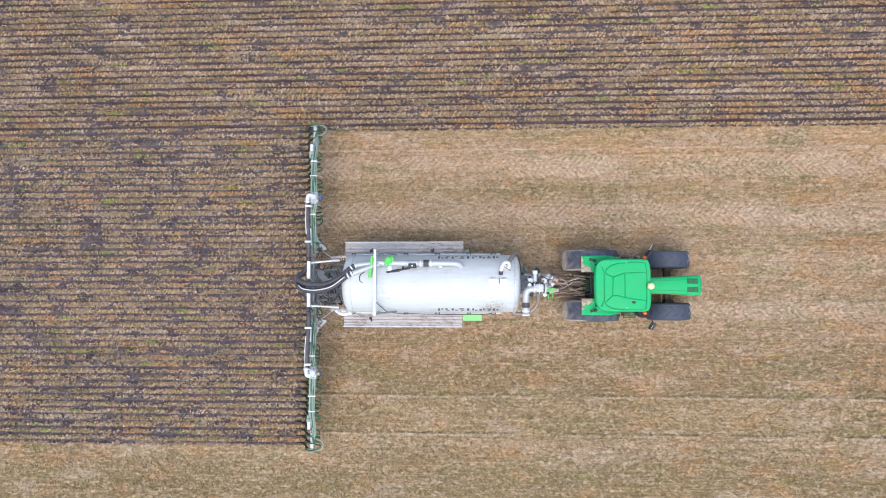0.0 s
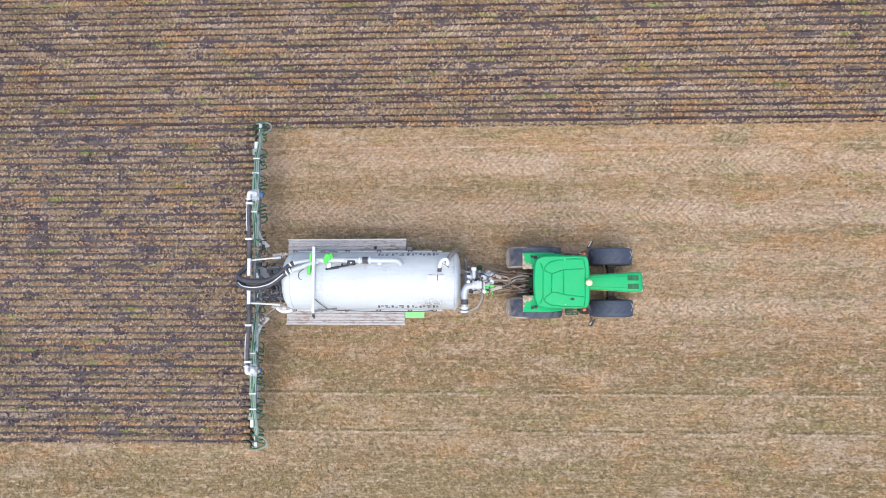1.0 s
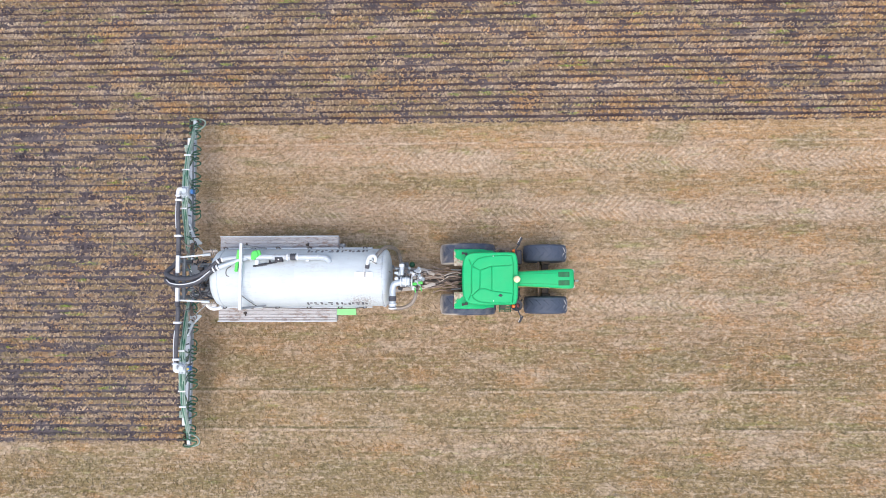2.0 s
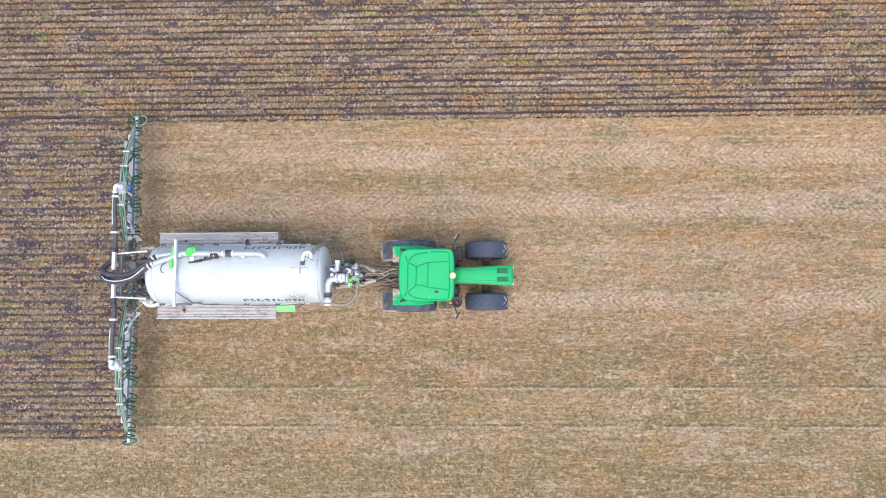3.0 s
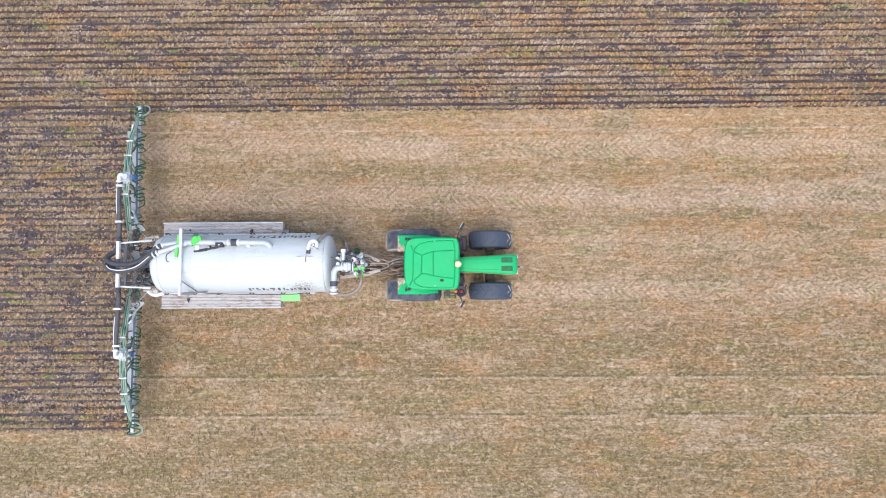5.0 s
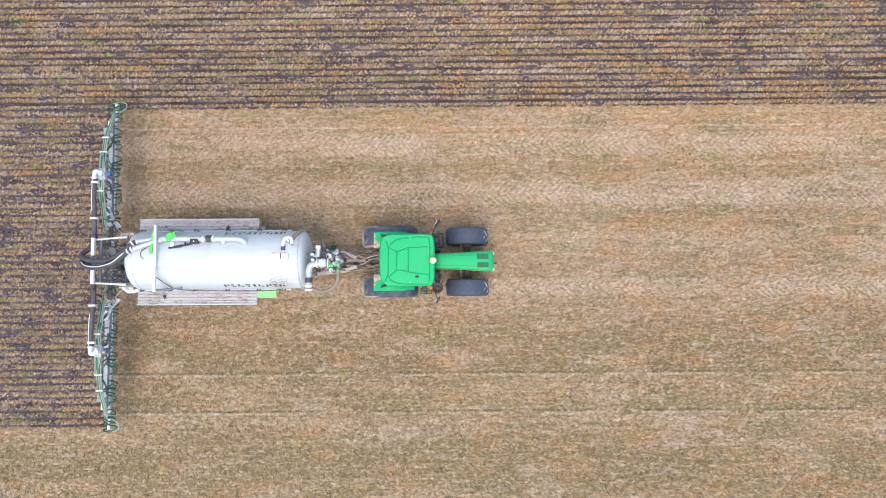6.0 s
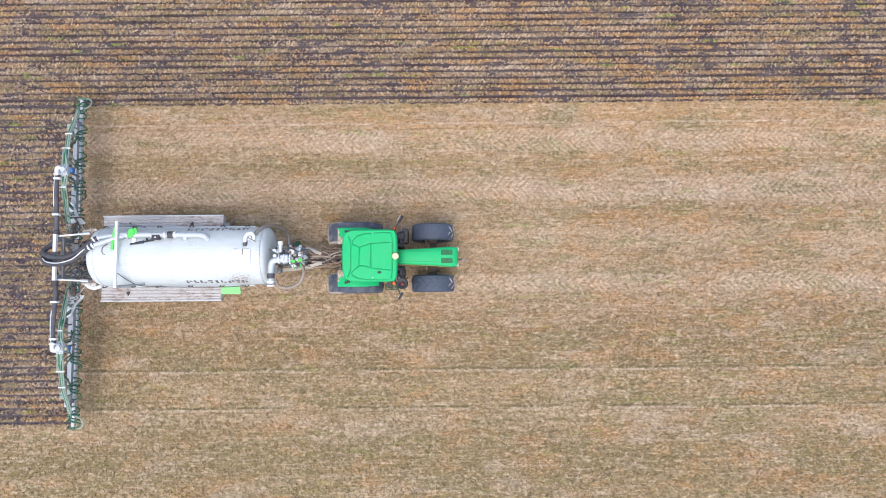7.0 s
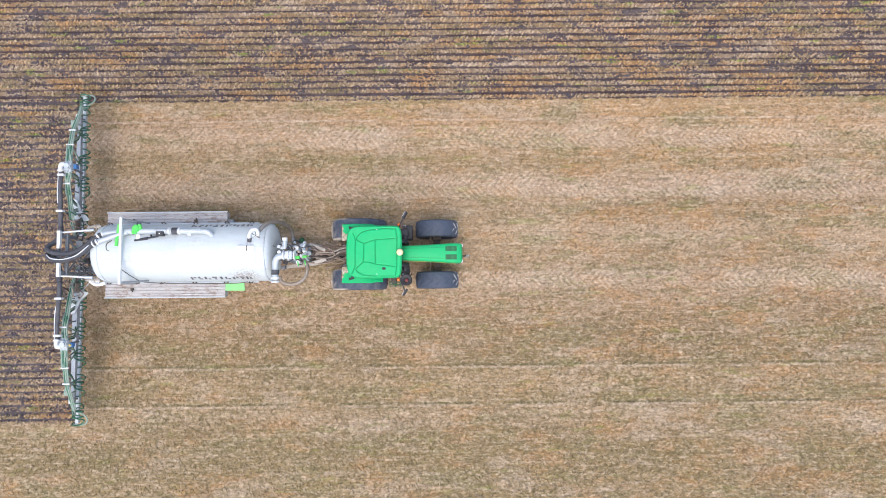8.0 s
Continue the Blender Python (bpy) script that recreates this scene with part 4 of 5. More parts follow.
for i in range(9):
    y0 = hose_rng.uniform(-0.22, 0.22)
    y1 = hose_rng.uniform(-0.30, 0.30)
    bm = B()
    hose(bm, [(-0.18, y0, 1.32), (-0.42, y0 + hose_rng.uniform(-0.07, 0.07), 1.40 + hose_rng.uniform(-0.08, 0.1)), (-0.70, y0 + hose_rng.uniform(-0.11, 0.11), 1.34), (-0.98, (y0 + y1) / 2 + hose_rng.uniform(-0.11, 0.11), 1.26 + hose_rng.uniform(-0.08, 0.08)), (-1.30, y1, 1.22), (-1.55, y1 * 0.8, 1.30)], hose_rng.uniform(0.014, 0.024), 8, 5)
    part("hydraulic_hose", bm, (M_RUSTY, M_DUSTY, M_RUSTY, M_CHASSIS)[i % 4], tractor, "dusty brown hydraulic hose", smooth=True)
for s in (1, -1):
    bm = B()
    hose(bm, [(-0.25, s * 0.22, 1.05), (-0.55, s * 0.26, 1.10), (-0.92, s * 0.30, 1.02)], 0.028, 8, 4)
    lathe(bm, [(0, 0.04), (0.05, 0.03), (0.05, -0.03), (0, -0.04)], 10, pose(-0.55, s * 0.26, 1.12))
    part("stabiliser", bm, M_RUSTY, tractor, "dusty stabiliser strut")
box_rng = random.Random(8)
for s in (1, -1):
    for i in range(6):
        px, py, z = box_rng.uniform(1.55, 1.95), s * box_rng.uniform(0.42, 1.0), box_rng.uniform(1.30, 1.50)
        bm = B()
        if i % 2:
            hose(bm, [(px, py, z), (px + box_rng.uniform(-0.1, 0.1), py + box_rng.uniform(-0.15, 0.15), z + 0.08), (px + box_rng.uniform(-0.15, 0.15), py + box_rng.uniform(-0.2, 0.2), z - 0.05)], 0.02, 6, 4)
            part("engine_hose", bm, M_BLACK, tractor, smooth=True)
        else:
            w = box_rng.uniform(0.03, 0.07)
            box(bm, px - w, px + w, py - w, py + w, 1.25, z, 0.012)
            part("engine_fitting", bm, (M_CHASSIS, M_BLACK, M_STEEL)[i // 2], tractor)

# ---- slurry tanker ----
# from here parts are laid out in the world's axes and hung under their thing
tanker = thing("slurry_tanker", 3.5, 0.04, "galvanised slurry tanker trailer hitched behind the tractor", "tanker")
boom = thing("spreading_boom", 0.3, 0.0, "wide slurry boom with green hoses and trailing shoes", "spreader boom")


def hung(name, bm, material, parent, label="", smooth=False):
    ob = part(name, bm, material, parent, label, smooth)
    if parent in (tanker, boom):
        ob.matrix_parent_inverse = parent.matrix_basis.inverted()
    return ob


TY, TZ, TR = 0.04, 2.30, 0.985
along_x = Matrix.Translation((0, TY, TZ)) @ Matrix.Rotation(radians(90), 4, "Y")


def surface(y, lift=0.0):
    """Height of the tank's skin at y."""
    return TZ + math.sqrt(max(0.0, TR * TR - (y - TY) ** 2)) + lift


prof = [(0, 1.53), (0.35, 1.545), (0.62, 1.585), (0.82, 1.65), (0.93, 1.73), (0.972, 1.82), (TR, 1.92)]
for wx in (3.10, 4.55, 6.0):
    prof += [(TR, wx - 0.03), (TR + 0.008, wx - 0.012), (TR + 0.008, wx + 0.012), (TR, wx + 0.03)]
prof += [(TR, 7.45), (0.965, 7.50), (0.90, 7.56), (0.72, 7.62), (0.40, 7.66), (0, 7.675)]
shell = hung("tank_shell", lathe(B(), prof, 96, along_x), M_TANK, tanker, "cylindrical galvanised tank, bright and slightly stained", True)
hung("flange", lathe(B(), [(TR - 0.02, 7.40), (TR + 0.03, 7.41), (TR + 0.03, 7.45), (TR - 0.02, 7.46)], 72, along_x), M_STEEL, shell)
hung("flange", lathe(B(), [(TR - 0.02, 1.93), (TR + 0.012, 1.94), (TR + 0.012, 1.96), (TR - 0.02, 1.97)], 72, along_x), M_STEEL, shell)
for k in range(30):
    a = 2 * math.pi * k / 30
    bm = B()
    c = (TY + (TR + 0.02) * math.cos(a), TZ + (TR + 0.02) * math.sin(a))
    rod(bm, (7.445, *c), (7.475, *c), 0.014, 6)
    hung("flange_bolt", bm, M_STEEL, shell)
# maker's lettering as plain bars, on both flanks
for s in (1, -1):
    lx = 4.86
    for w, strokes in ((0.20, ((0.0, 0.34, 0, 1), (0.50, 0.95, 0.55, 0.95))), (0.17, ((0.10, 0.85, 0.10, 0.40), (0.0, 0.50, 0.58, 1))),
                       (0.21, ((0.0, 0.36, 0.15, 1), (0.55, 0.95, 0, 0.40))), (0.18, ((0.05, 0.95, 0.66, 1), (0.40, 0.80, 0, 0.45))),
                       (0.16, ((0.25, 0.75, 0, 1),)), (0.20, ((0.0, 0.34, 0.2, 1), (0.50, 0.90, 0.05, 0.42))), (0.21, ((0.05, 0.42, 0, 0.8), (0.60, 1.0, 0.35, 1))),
                       (0.17, ((0.10, 0.90, 0.60, 0.95), (0.25, 0.65, 0, 0.42))), (0.20, ((0.0, 0.34, 0, 1), (0.55, 0.95, 0.2, 0.7)))):
        bm = B()
        for b0, b1, h0, h1 in strokes:
            lo, hi = 20.5 + 11.0 * h0, 20.5 + 11.0 * h1
            rings = [[bm.verts.new((px, TY + s * rr * math.cos(radians(a)), TZ + rr * math.sin(radians(a)))) for a, rr in ((lo, TR - 0.01), (lo, TR + 0.005), ((lo + hi) / 2, TR + 0.005), (hi, TR + 0.005), (hi, TR - 0.01))]
                     for px in (lx + w * b0, lx + w * b1)]
            for k in range(5):
                bm.faces.new((rings[0][k], rings[0][(k + 1) % 5], rings[1][(k + 1) % 5], rings[1][k]))
            for ring in rings:
                bm.faces.new(ring)
        hung("lettering_bar", bm, M_LETTER, shell, "faded dark lettering bars")
        lx += w + 0.045
    # rail and hose eyes along the flank
    yy = TY + s * (TR + 0.03)
    hung("side_rail", box(B(), 1.85, 7.0, yy - 0.025, yy + 0.025, TZ - 0.06, TZ - 0.02, 0.01), M_STEEL, tanker)
    for px in (1.88, 2.85, 3.72, 4.82, 5.90, 6.75):
        bm = B()
        hose(bm, [(px - 0.06, yy, TZ - 0.02), (px - 0.05, yy + s * 0.03, TZ + 0.10), (px + 0.05, yy + s * 0.03, TZ + 0.10), (px + 0.06, yy, TZ - 0.02)], 0.016, 6, 4)
        hung("side_hook", bm, M_CHASSIS, tanker)

# mudguards: ridged sheets over the wheels
for s in (1, -1):
    shape = [(0.86, 1.725)] + [q for g in (1.02, 1.13, 1.25, 1.37) for q in ((g - 0.016, 1.725), (g - 0.008, 1.695), (g + 0.008, 1.695), (g + 0.016, 1.725))] + [(1.44, 1.71), (1.45, 1.735), (1.48, 1.735), (1.50, 1.60), (1.485, 1.60), (1.465, 1.65), (0.86, 1.65)]
    x0, x1 = (1.46, 5.70) if s > 0 else (1.44, 5.66)
    guard = hung("mudguard", skin([[(px, s * y + 0.02, z) for y, z in shape] for px in (x0, x1)]), M_GUARD, tanker, "ridged steel mudguard with rust and dried slurry stains")
    for px in (x0, x1 - 0.02):
        hung("guard_end", box(B(), px, px + 0.02, s * 0.88 + 0.02, s * 1.49 + 0.02, 1.45, 1.70), M_GUARD, guard)
    hung("edge_lip", box(B(), x0 - 0.03, x1 + 0.01, s * 1.485 + 0.02, s * 1.525 + 0.02, 1.715, 1.75, 0.008), M_STEEL, guard, "bright bent edge of the mudguard")
    for px in (2.4, 4.6) if s > 0 else (2.4,):
        bm = B()
        box(bm, px - 0.05, px + 0.05, s * 1.20 - 0.03, s * 1.20 + 0.05, 1.72, 1.80, 0.015)
        rod(bm, (px, s * 1.2, 1.78), (px + 0.05, s * 1.28, 1.84), 0.025, 8)
        hung("latch", bm, M_CHASSIS, guard, "dark latch")
    for px in (2.75, 4.35):
        w = wheel("tanker_wheel", px, s * 1.16, 0.68, 0.60, 15, M_TYRE, tanker, M_STEEL, s)
        w.matrix_parent_inverse = tanker.matrix_basis.inverted()
hung("guard_bracket", box(B(), 5.72, 5.92, 0.96, 1.26, 1.50, 1.72, 0.02), M_BEAM, tanker)
bm = B()
plate(bm, [(5.68, -0.86), (6.32, -0.86), (6.36, -1.27), (5.68, -1.25)], 1.74, 1.765)
box(bm, 5.68, 6.34, -1.27, -1.25, 1.55, 1.75)
hung("green_guard_plate", bm, M_PALE_GREEN, tanker, "bright green painted plate behind the mudguard")
for yy in (-0.45, 0.45):
    hung("frame_rail", box(B(), 1.6, 7.6, yy - 0.06, yy + 0.06, 0.85, 1.10, 0.02), M_BEAM, tanker)
for px in (1.9, 3.5, 5.4, 7.1):
    hung("tank_saddle", box(B(), px - 0.06, px + 0.06, -0.75, 0.83, 1.08, 1.62, 0.02), M_BEAM, tanker)
for px in (2.75, 4.35):
    hung("axle", rod(B(), (px, -1.1, 0.66), (px, 1.15, 0.66), 0.08, 12), M_CHASSIS, tanker)
    hung("axle_hanger", box(B(), px - 0.08, px + 0.08, -0.52, 0.52, 0.62, 0.9, 0.02), M_CHASSIS, tanker)

# drawbar
for s in (1, -1):
    bm = skin([[(px, s * yy + q, z) for q, z in ((-0.06, 0.66), (0.06, 0.66), (0.06, 0.88), (-0.06, 0.88))] for px, yy in ((7.2, 0.45), (8.5, 0.33), (9.2, 0.20))])
    hung("drawbar", bm, M_DUSTY, tanker, "grey galvanised drawbar arm")
bm = B()
plate(bm, [(8.45, -0.30), (9.15, -0.20), (9.42, -0.07), (9.42, 0.07), (9.15, 0.20), (8.45, 0.30)], 0.60, 0.68)
hung("drawbar_head", bm, M_RUSTY, tanker)
hung("tow_eye", lathe(B(), [(0.06, -0.03), (0.10, -0.03), (0.10, 0.03), (0.06, 0.03), (0.06, -0.03)], 20, pose(9.50, 0, 0.54)), M_CHASSIS, tanker)
bm = B()
rod(bm, (8.62, 0.04, 1.02), (9.9, 0.0, 0.95), 0.055, 12)
hung("drive_shaft", bm, M_CHASSIS, tanker)
bm = B()
box(bm, 7.75, 8.55, -0.30, 0.34, 0.88, 1.45, 0.06)
hung("pump", bm, M_BEAM, tanker)
bm = B()
rod(bm, (7.95, 0.55, 0.3), (7.95, 0.55, 1.35), 0.05, 10)
box(bm, 7.85, 8.05, 0.45, 0.65, 0.0, 0.04)
hung("parking_jack", bm, M_BEAM, tanker)
for i, (y0, y1, c) in enumerate(((0.22, 0.30, M_RUSTY), (0.05, 0.12, M_RUSTY), (-0.12, -0.05, M_CHASSIS), (-0.25, -0.30, M_RUSTY), (0.12, -0.20, M_RUSTY))):
    bm = B()
    hose(bm, [(8.35, y0, 1.55), (8.75, y0 + 0.06 * (-1) ** i, 1.30), (9.1, y1, 1.12), (9.45, y1 * 0.8, 1.08)], 0.028, 8, 5)
    hung("service_hose", bm, c, tanker, smooth=True)
for bx, by, bz, r in ((8.32, 0.50, 1.6, 0.10), (8.62, -0.05, 1.95, 0.06)):
    bm = B()
    lathe(bm, [(0, 0.06), (r * 0.7, 0.05), (r, 0.0), (r * 0.6, -0.12), (0, -0.12)], 16, pose(bx, by, bz))
    hung("green_cap", bm, M_GREEN_DARK if by > 0.3 else M_BRIGHT_GREEN, tanker, "green cap", smooth=True)

for a, b in (((8.52, 0.38), (9.10, 0.15)), ((8.54, -0.33), (9.12, -0.18))):
    ang = math.degrees(math.atan2(b[1] - a[1], b[0] - a[0]))
    bm = B()
    box(bm, -0.31, 0.31, -0.055, 0.055, -0.04, 0.03, 0.012, at=pose((a[0] + b[0]) / 2, (a[1] + b[1]) / 2, 1.30, 0, 4, ang))
    for k in (-0.2, 0.1):
        box(bm, k, k + 0.05, -0.07, 0.07, -0.05, 0.045, 0.008, at=pose((a[0] + b[0]) / 2, (a[1] + b[1]) / 2, 1.30, 0, 4, ang))
    hung("hose_tray", bm, M_DUSTY, tanker, "pale dusty hose tray")

# small valves, unions and lines crowded on the front of the pump
fit_rng = random.Random(21)
for i in range(26):
    px, py, z = fit_rng.uniform(7.78, 8.66), fit_rng.uniform(-0.30, 0.36), fit_rng.uniform(2.2, 3.0)
    bm = B()
    d = fit_rng.choice(((0.10, 0, 0), (0, 0.10, 0), (0.06, 0.08, 0.02)))
    r = fit_rng.uniform(0.018, 0.045)
    rod(bm, (px, py, z), (px + d[0], py + d[1], z + d[2]), r, 10)
    rod(bm, (px + 0.3 * d[0], py + 0.3 * d[1], z + 0.3 * d[2]), (px + 0.6 * d[0], py + 0.6 * d[1], z + 0.6 * d[2]), r * 1.5, 6)
    rod(bm, (px, py, z), (px, py, 1.4), 0.012, 6)
    hung("pipe_union", bm, (M_STEEL, M_WHITE, M_DUSTY, M_CHASSIS, M_STEEL)[i % 5], tanker)
for i in range(7):
    px, py = fit_rng.uniform(7.8, 8.3), fit_rng.uniform(-0.3, 0.35)
    bm = B()
    hose(bm, [(px, py, 2.9), (px + 0.15, py + fit_rng.uniform(-0.15, 0.15), 3.0), (px + 0.35, py + fit_rng.uniform(-0.2, 0.2), 2.8), (px + 0.55, py + fit_rng.uniform(-0.15, 0.15), 2.2), (px + 0.6, py * 0.5, 1.5)], 0.012, 6, 5)
    hung("cable", bm, (M_CHASSIS, M_RUSTY, M_CLEAR)[i % 3], tanker)

# front filling pipe with its valve, high on the front dome
pipe = hung("filling_pipe", hose(B(), [(8.25, -0.13, 3.15), (8.0, -0.15, 3.15), (7.86, -0.20, 3.15), (7.80, -0.34, 3.14), (7.79, -0.60, 3.13), (7.79, -0.95, 3.12)], 0.105, 18, 6), M_STEEL, tanker, "galvanised filling pipe bent to the side", True)
hung("rubber_sleeve", hose(B(), [(7.79, -0.60, 3.13), (7.79, -0.68, 3.13), (7.79, -0.76, 3.125)], 0.122, 18, 3, 0.06), M_HOSE, pipe, "black rubber sleeve")
for q in (-0.84, -0.97):
    hung("pipe_collar", rod(B(), (7.79, q, 3.125), (7.79, q - 0.05, 3.12), 0.13, 18), M_WHITE, pipe)
valve = hung("valve_body", box(B(), 8.10, 8.38, -0.25, 0.02, 3.04, 3.25, 0.05), M_STEEL, tanker, "cast valve body with bolted flanges")
for px in (8.06, 8.22, 8.42):
    hung("valve_flange", rod(B(), (px, -0.12, 3.15), (px + 0.03, -0.12, 3.15), 0.17, 18), M_WHITE, valve)
hung("valve_post", rod(B(), (8.2, -0.12, 3.05), (8.2, -0.10, 1.4), 0.09, 14), M_BEAM, tanker)
hung("relief_stub", rod(B(), (8.10, 0.10, 3.12), (8.10, 0.42, 3.14), 0.065, 14), M_STEEL, valve)
hung("relief_cap", rod(B(), (8.10, 0.36, 3.14), (8.10, 0.46, 3.14), 0.085, 14), M_WHITE, valve)
for px, py, z in ((8.52, -0.20, 3.10), (8.70, -0.16, 2.85)):
    bm = B()
    box(bm, px - 0.08, px + 0.07, py - 0.045, py + 0.05, z - 0.04, z + 0.04, 0.02)
    rod(bm, (px, py - 0.12, z), (px + 0.03, py - 0.28, z), 0.02, 8)
    hung("valve_handle", bm, M_BRIGHT_GREEN, valve, "green valve handle")
bm = B()
hose(bm, [(8.50, -0.25, 3.05), (8.62, -0.34, 2.9), (8.56, -0.42, 2.7), (8.36, -0.36, 2.6)], 0.014, 6, 5)
hung("cable", bm, M_CHASSIS, tanker)
for line in ([(7.20, 0.66, 3.12), (7.32, 0.86, 2.95), (7.46, 1.04, 2.62), (7.60, 1.10, 2.0), (7.72, 1.06, 1.4), (7.78, 0.92, 0.98), (7.84, 0.66, 0.92), (7.86, 0.40, 1.0)],
             [(8.36, -0.22, 1.25), (8.42, -0.50, 1.12), (8.30, -0.82, 1.04), (8.06, -1.0, 1.0), (7.76, -1.06, 1.0), (7.48, -0.98, 1.02), (7.38, -0.76, 1.05)]):
    hung("suction_hose", hose(B(), line, 0.068, 10, 7, 0.06), M_CLEAR, tanker, "cloudy ribbed suction hose hanging in a loop", True)
bm = B()
hose(bm, [(7.0, 0.62, 3.25), (7.25, 0.48, 3.2), (7.52, 0.28, 3.02), (7.68, 0.2, 2.8)], 0.012, 6, 5)
hung("control_cable", bm, M_CHASSIS, tanker)

# manhole plate and overflow siphon on top
bm = skin([[(px, TY + y, surface(TY + y, q)) for y, q in ((0.15, 0.0), (0.15, 0.07), (0.0, 0.06), (-0.2, 0.05), (-0.42, 0.05), (-0.42, 0.0))] for px in (6.56, 7.16)])
hatch = hung("manhole_cover", bm, M_WHITE, tanker, "pale square manhole cover on the tank top")
hung("cover_strap", box(B(), 6.89, 6.92, 0.02, 0.20, 3.30, 3.365, 0.008), M_CHASSIS, hatch)
for px in (6.66, 7.06):
    hung("cover_hinge", rod(B(), (px - 0.05, 0.20, 3.30), (px + 0.05, 0.20, 3.30), 0.025, 8), M_STEEL, hatch)
bm = B()
hose(bm, [(6.98, 0.40, 3.22), (6.98, 0.52, 3.34), (7.06, 0.70, 3.34), (7.20, 0.72, 3.30), (7.24, 0.60, 3.22), (7.16, 0.52, 3.12)], 0.06, 12, 5)
siphon = hung("overflow_pipe", bm, M_WHITE, tanker, "white bent overflow pipe", True)
hung("overflow_sleeve", rod(B(), (6.96, 0.32, 3.25), (6.98, 0.46, 3.28), 0.07, 12), M_HOSE, siphon)
bm = B()
rod(bm, (7.05, 0.60, 3.0), (7.05, 0.60, 3.24), 0.10, 14)
hung("overflow_base", bm, M_TANK, siphon)
bm = B()
box(bm, 6.85, 6.90, 0.12, 0.36, 3.24, 3.30, 0.01)
hung("sight_bracket", bm, M_STEEL, tanker)

# delivery pipe along the top, forking to two black hoses
PZ = 3.20
pipe = hung("delivery_pipe", hose(B(), [(5.70, 0.50, 3.0), (5.66, 0.58, 3.12), (5.54, 0.68, PZ), (5.2, 0.70, PZ), (4.2, 0.71, PZ), (3.2, 0.72, PZ), (2.85, 0.72, PZ), (2.45, 0.68, PZ), (2.10, 0.63, PZ)], 0.095, 18, 6), M_STEEL, tanker, "galvanised delivery pipe with elbow and couplings", True)
hung("pipe_branch", hose(B(), [(2.95, 0.70, PZ), (2.60, 0.58, PZ + 0.08), (2.30, 0.46, PZ + 0.14), (2.02, 0.36, PZ + 0.16)], 0.085, 16, 5), M_STEEL, pipe, smooth=True)
for px, r, m in ((5.30, 0.115, M_STEEL), (4.62, 0.12, M_WHITE), (4.28, 0.12, M_WHITE), (3.86, 0.115, M_STEEL), (3.05, 0.115, M_STEEL)):
    hung("coupling_ring", rod(B(), (px, 0.71, PZ), (px + 0.05, 0.71, PZ), r, 20), m, pipe)
hung("coupling_sleeve", hose(B(), [(4.40, 0.71, PZ), (4.48, 0.71, PZ), (4.58, 0.71, PZ)], 0.112, 18, 3, 0.05), M_HOSE, pipe, "black rubber coupling sleeve")
bm = B()
box(bm, 3.90, 4.16, 0.54, 0.70, PZ - 0.02, PZ + 0.13, 0.02)
hung("flow_meter", bm, M_BLACK, pipe, "dark blue-black flow meter box")
hung("meter_plate", box(B(), 4.01, 4.05, 0.60, 0.64, PZ + 0.13, PZ + 0.134), M_LAMP, pipe)
bm = B()
box(bm, 4.90, 5.02, 0.55, 0.64, PZ - 0.05, PZ + 0.03, 0.02)
hung("drain_cock", bm, M_WHITE, pipe)
bm = B()
lathe(bm, [(0, 0.075), (0.10, 0.07), (0.13, 0.04), (0.14, -0.03), (0.12, -0.12), (0, -0.12)], 9, pose(3.24, 0.80, PZ + 0.08))
box(bm, 3.10, 3.26, 0.62, 0.86, PZ + 0.02, PZ + 0.11, 0.03)
box(bm, 3.22, 3.42, 0.74, 0.93, PZ + 0.0, PZ + 0.12, 0.04, Euler((0, 0, radians(20))))
gate = hung("butterfly_valve", bm, M_BRIGHT_GREEN, tanker, "bright green round valve on the delivery pipe")
bm = B()
box(bm, 3.20, 3.34, 0.42, 0.62, PZ - 0.12, PZ + 0.02, 0.03)
hung("valve_bracket", bm, M_WHITE, gate)
bm = B()
rod(bm, (3.16, 0.40, PZ - 0.02), (3.60, 0.48, PZ + 0.0), 0.05, 12)
rod(bm, (3.58, 0.478, PZ + 0.0), (3.94, 0.545, PZ + 0.01), 0.03, 10)
rod(bm, (3.68, 0.48, PZ - 0.12), (3.72, 0.58, PZ + 0.06), 0.03, 8)
hung("valve_ram", bm, M_BLACK, gate, "black valve ram")
bm = B()
hose(bm, [(1.9, 0.42, 3.17), (2.5, 0.43, 3.17), (3.3, 0.43, 3.18), (3.80, 0.47, 3.16), (3.86, 0.62, 3.10)], 0.014, 6, 6)
hung("hydraulic_line", bm, M_CHASSIS, tanker)
bm = B()
hose(bm, [(2.42, 0.42, 3.22), (2.28, 0.30, 3.27), (2.28, 0.12, 3.28), (2.38, 0.06, 3.28)], 0.014, 6, 5)
hung("hook", bm, M_CHASSIS, tanker)
bm = B()
box(bm, 2.605, 2.70, 0.22, 0.96, PZ + 0.04, PZ + 0.14, 0.02, Euler((0, 0, radians(-7))))
hung("green_bracket", bm, M_BRIGHT_GREEN, tanker, "green painted flat bracket")
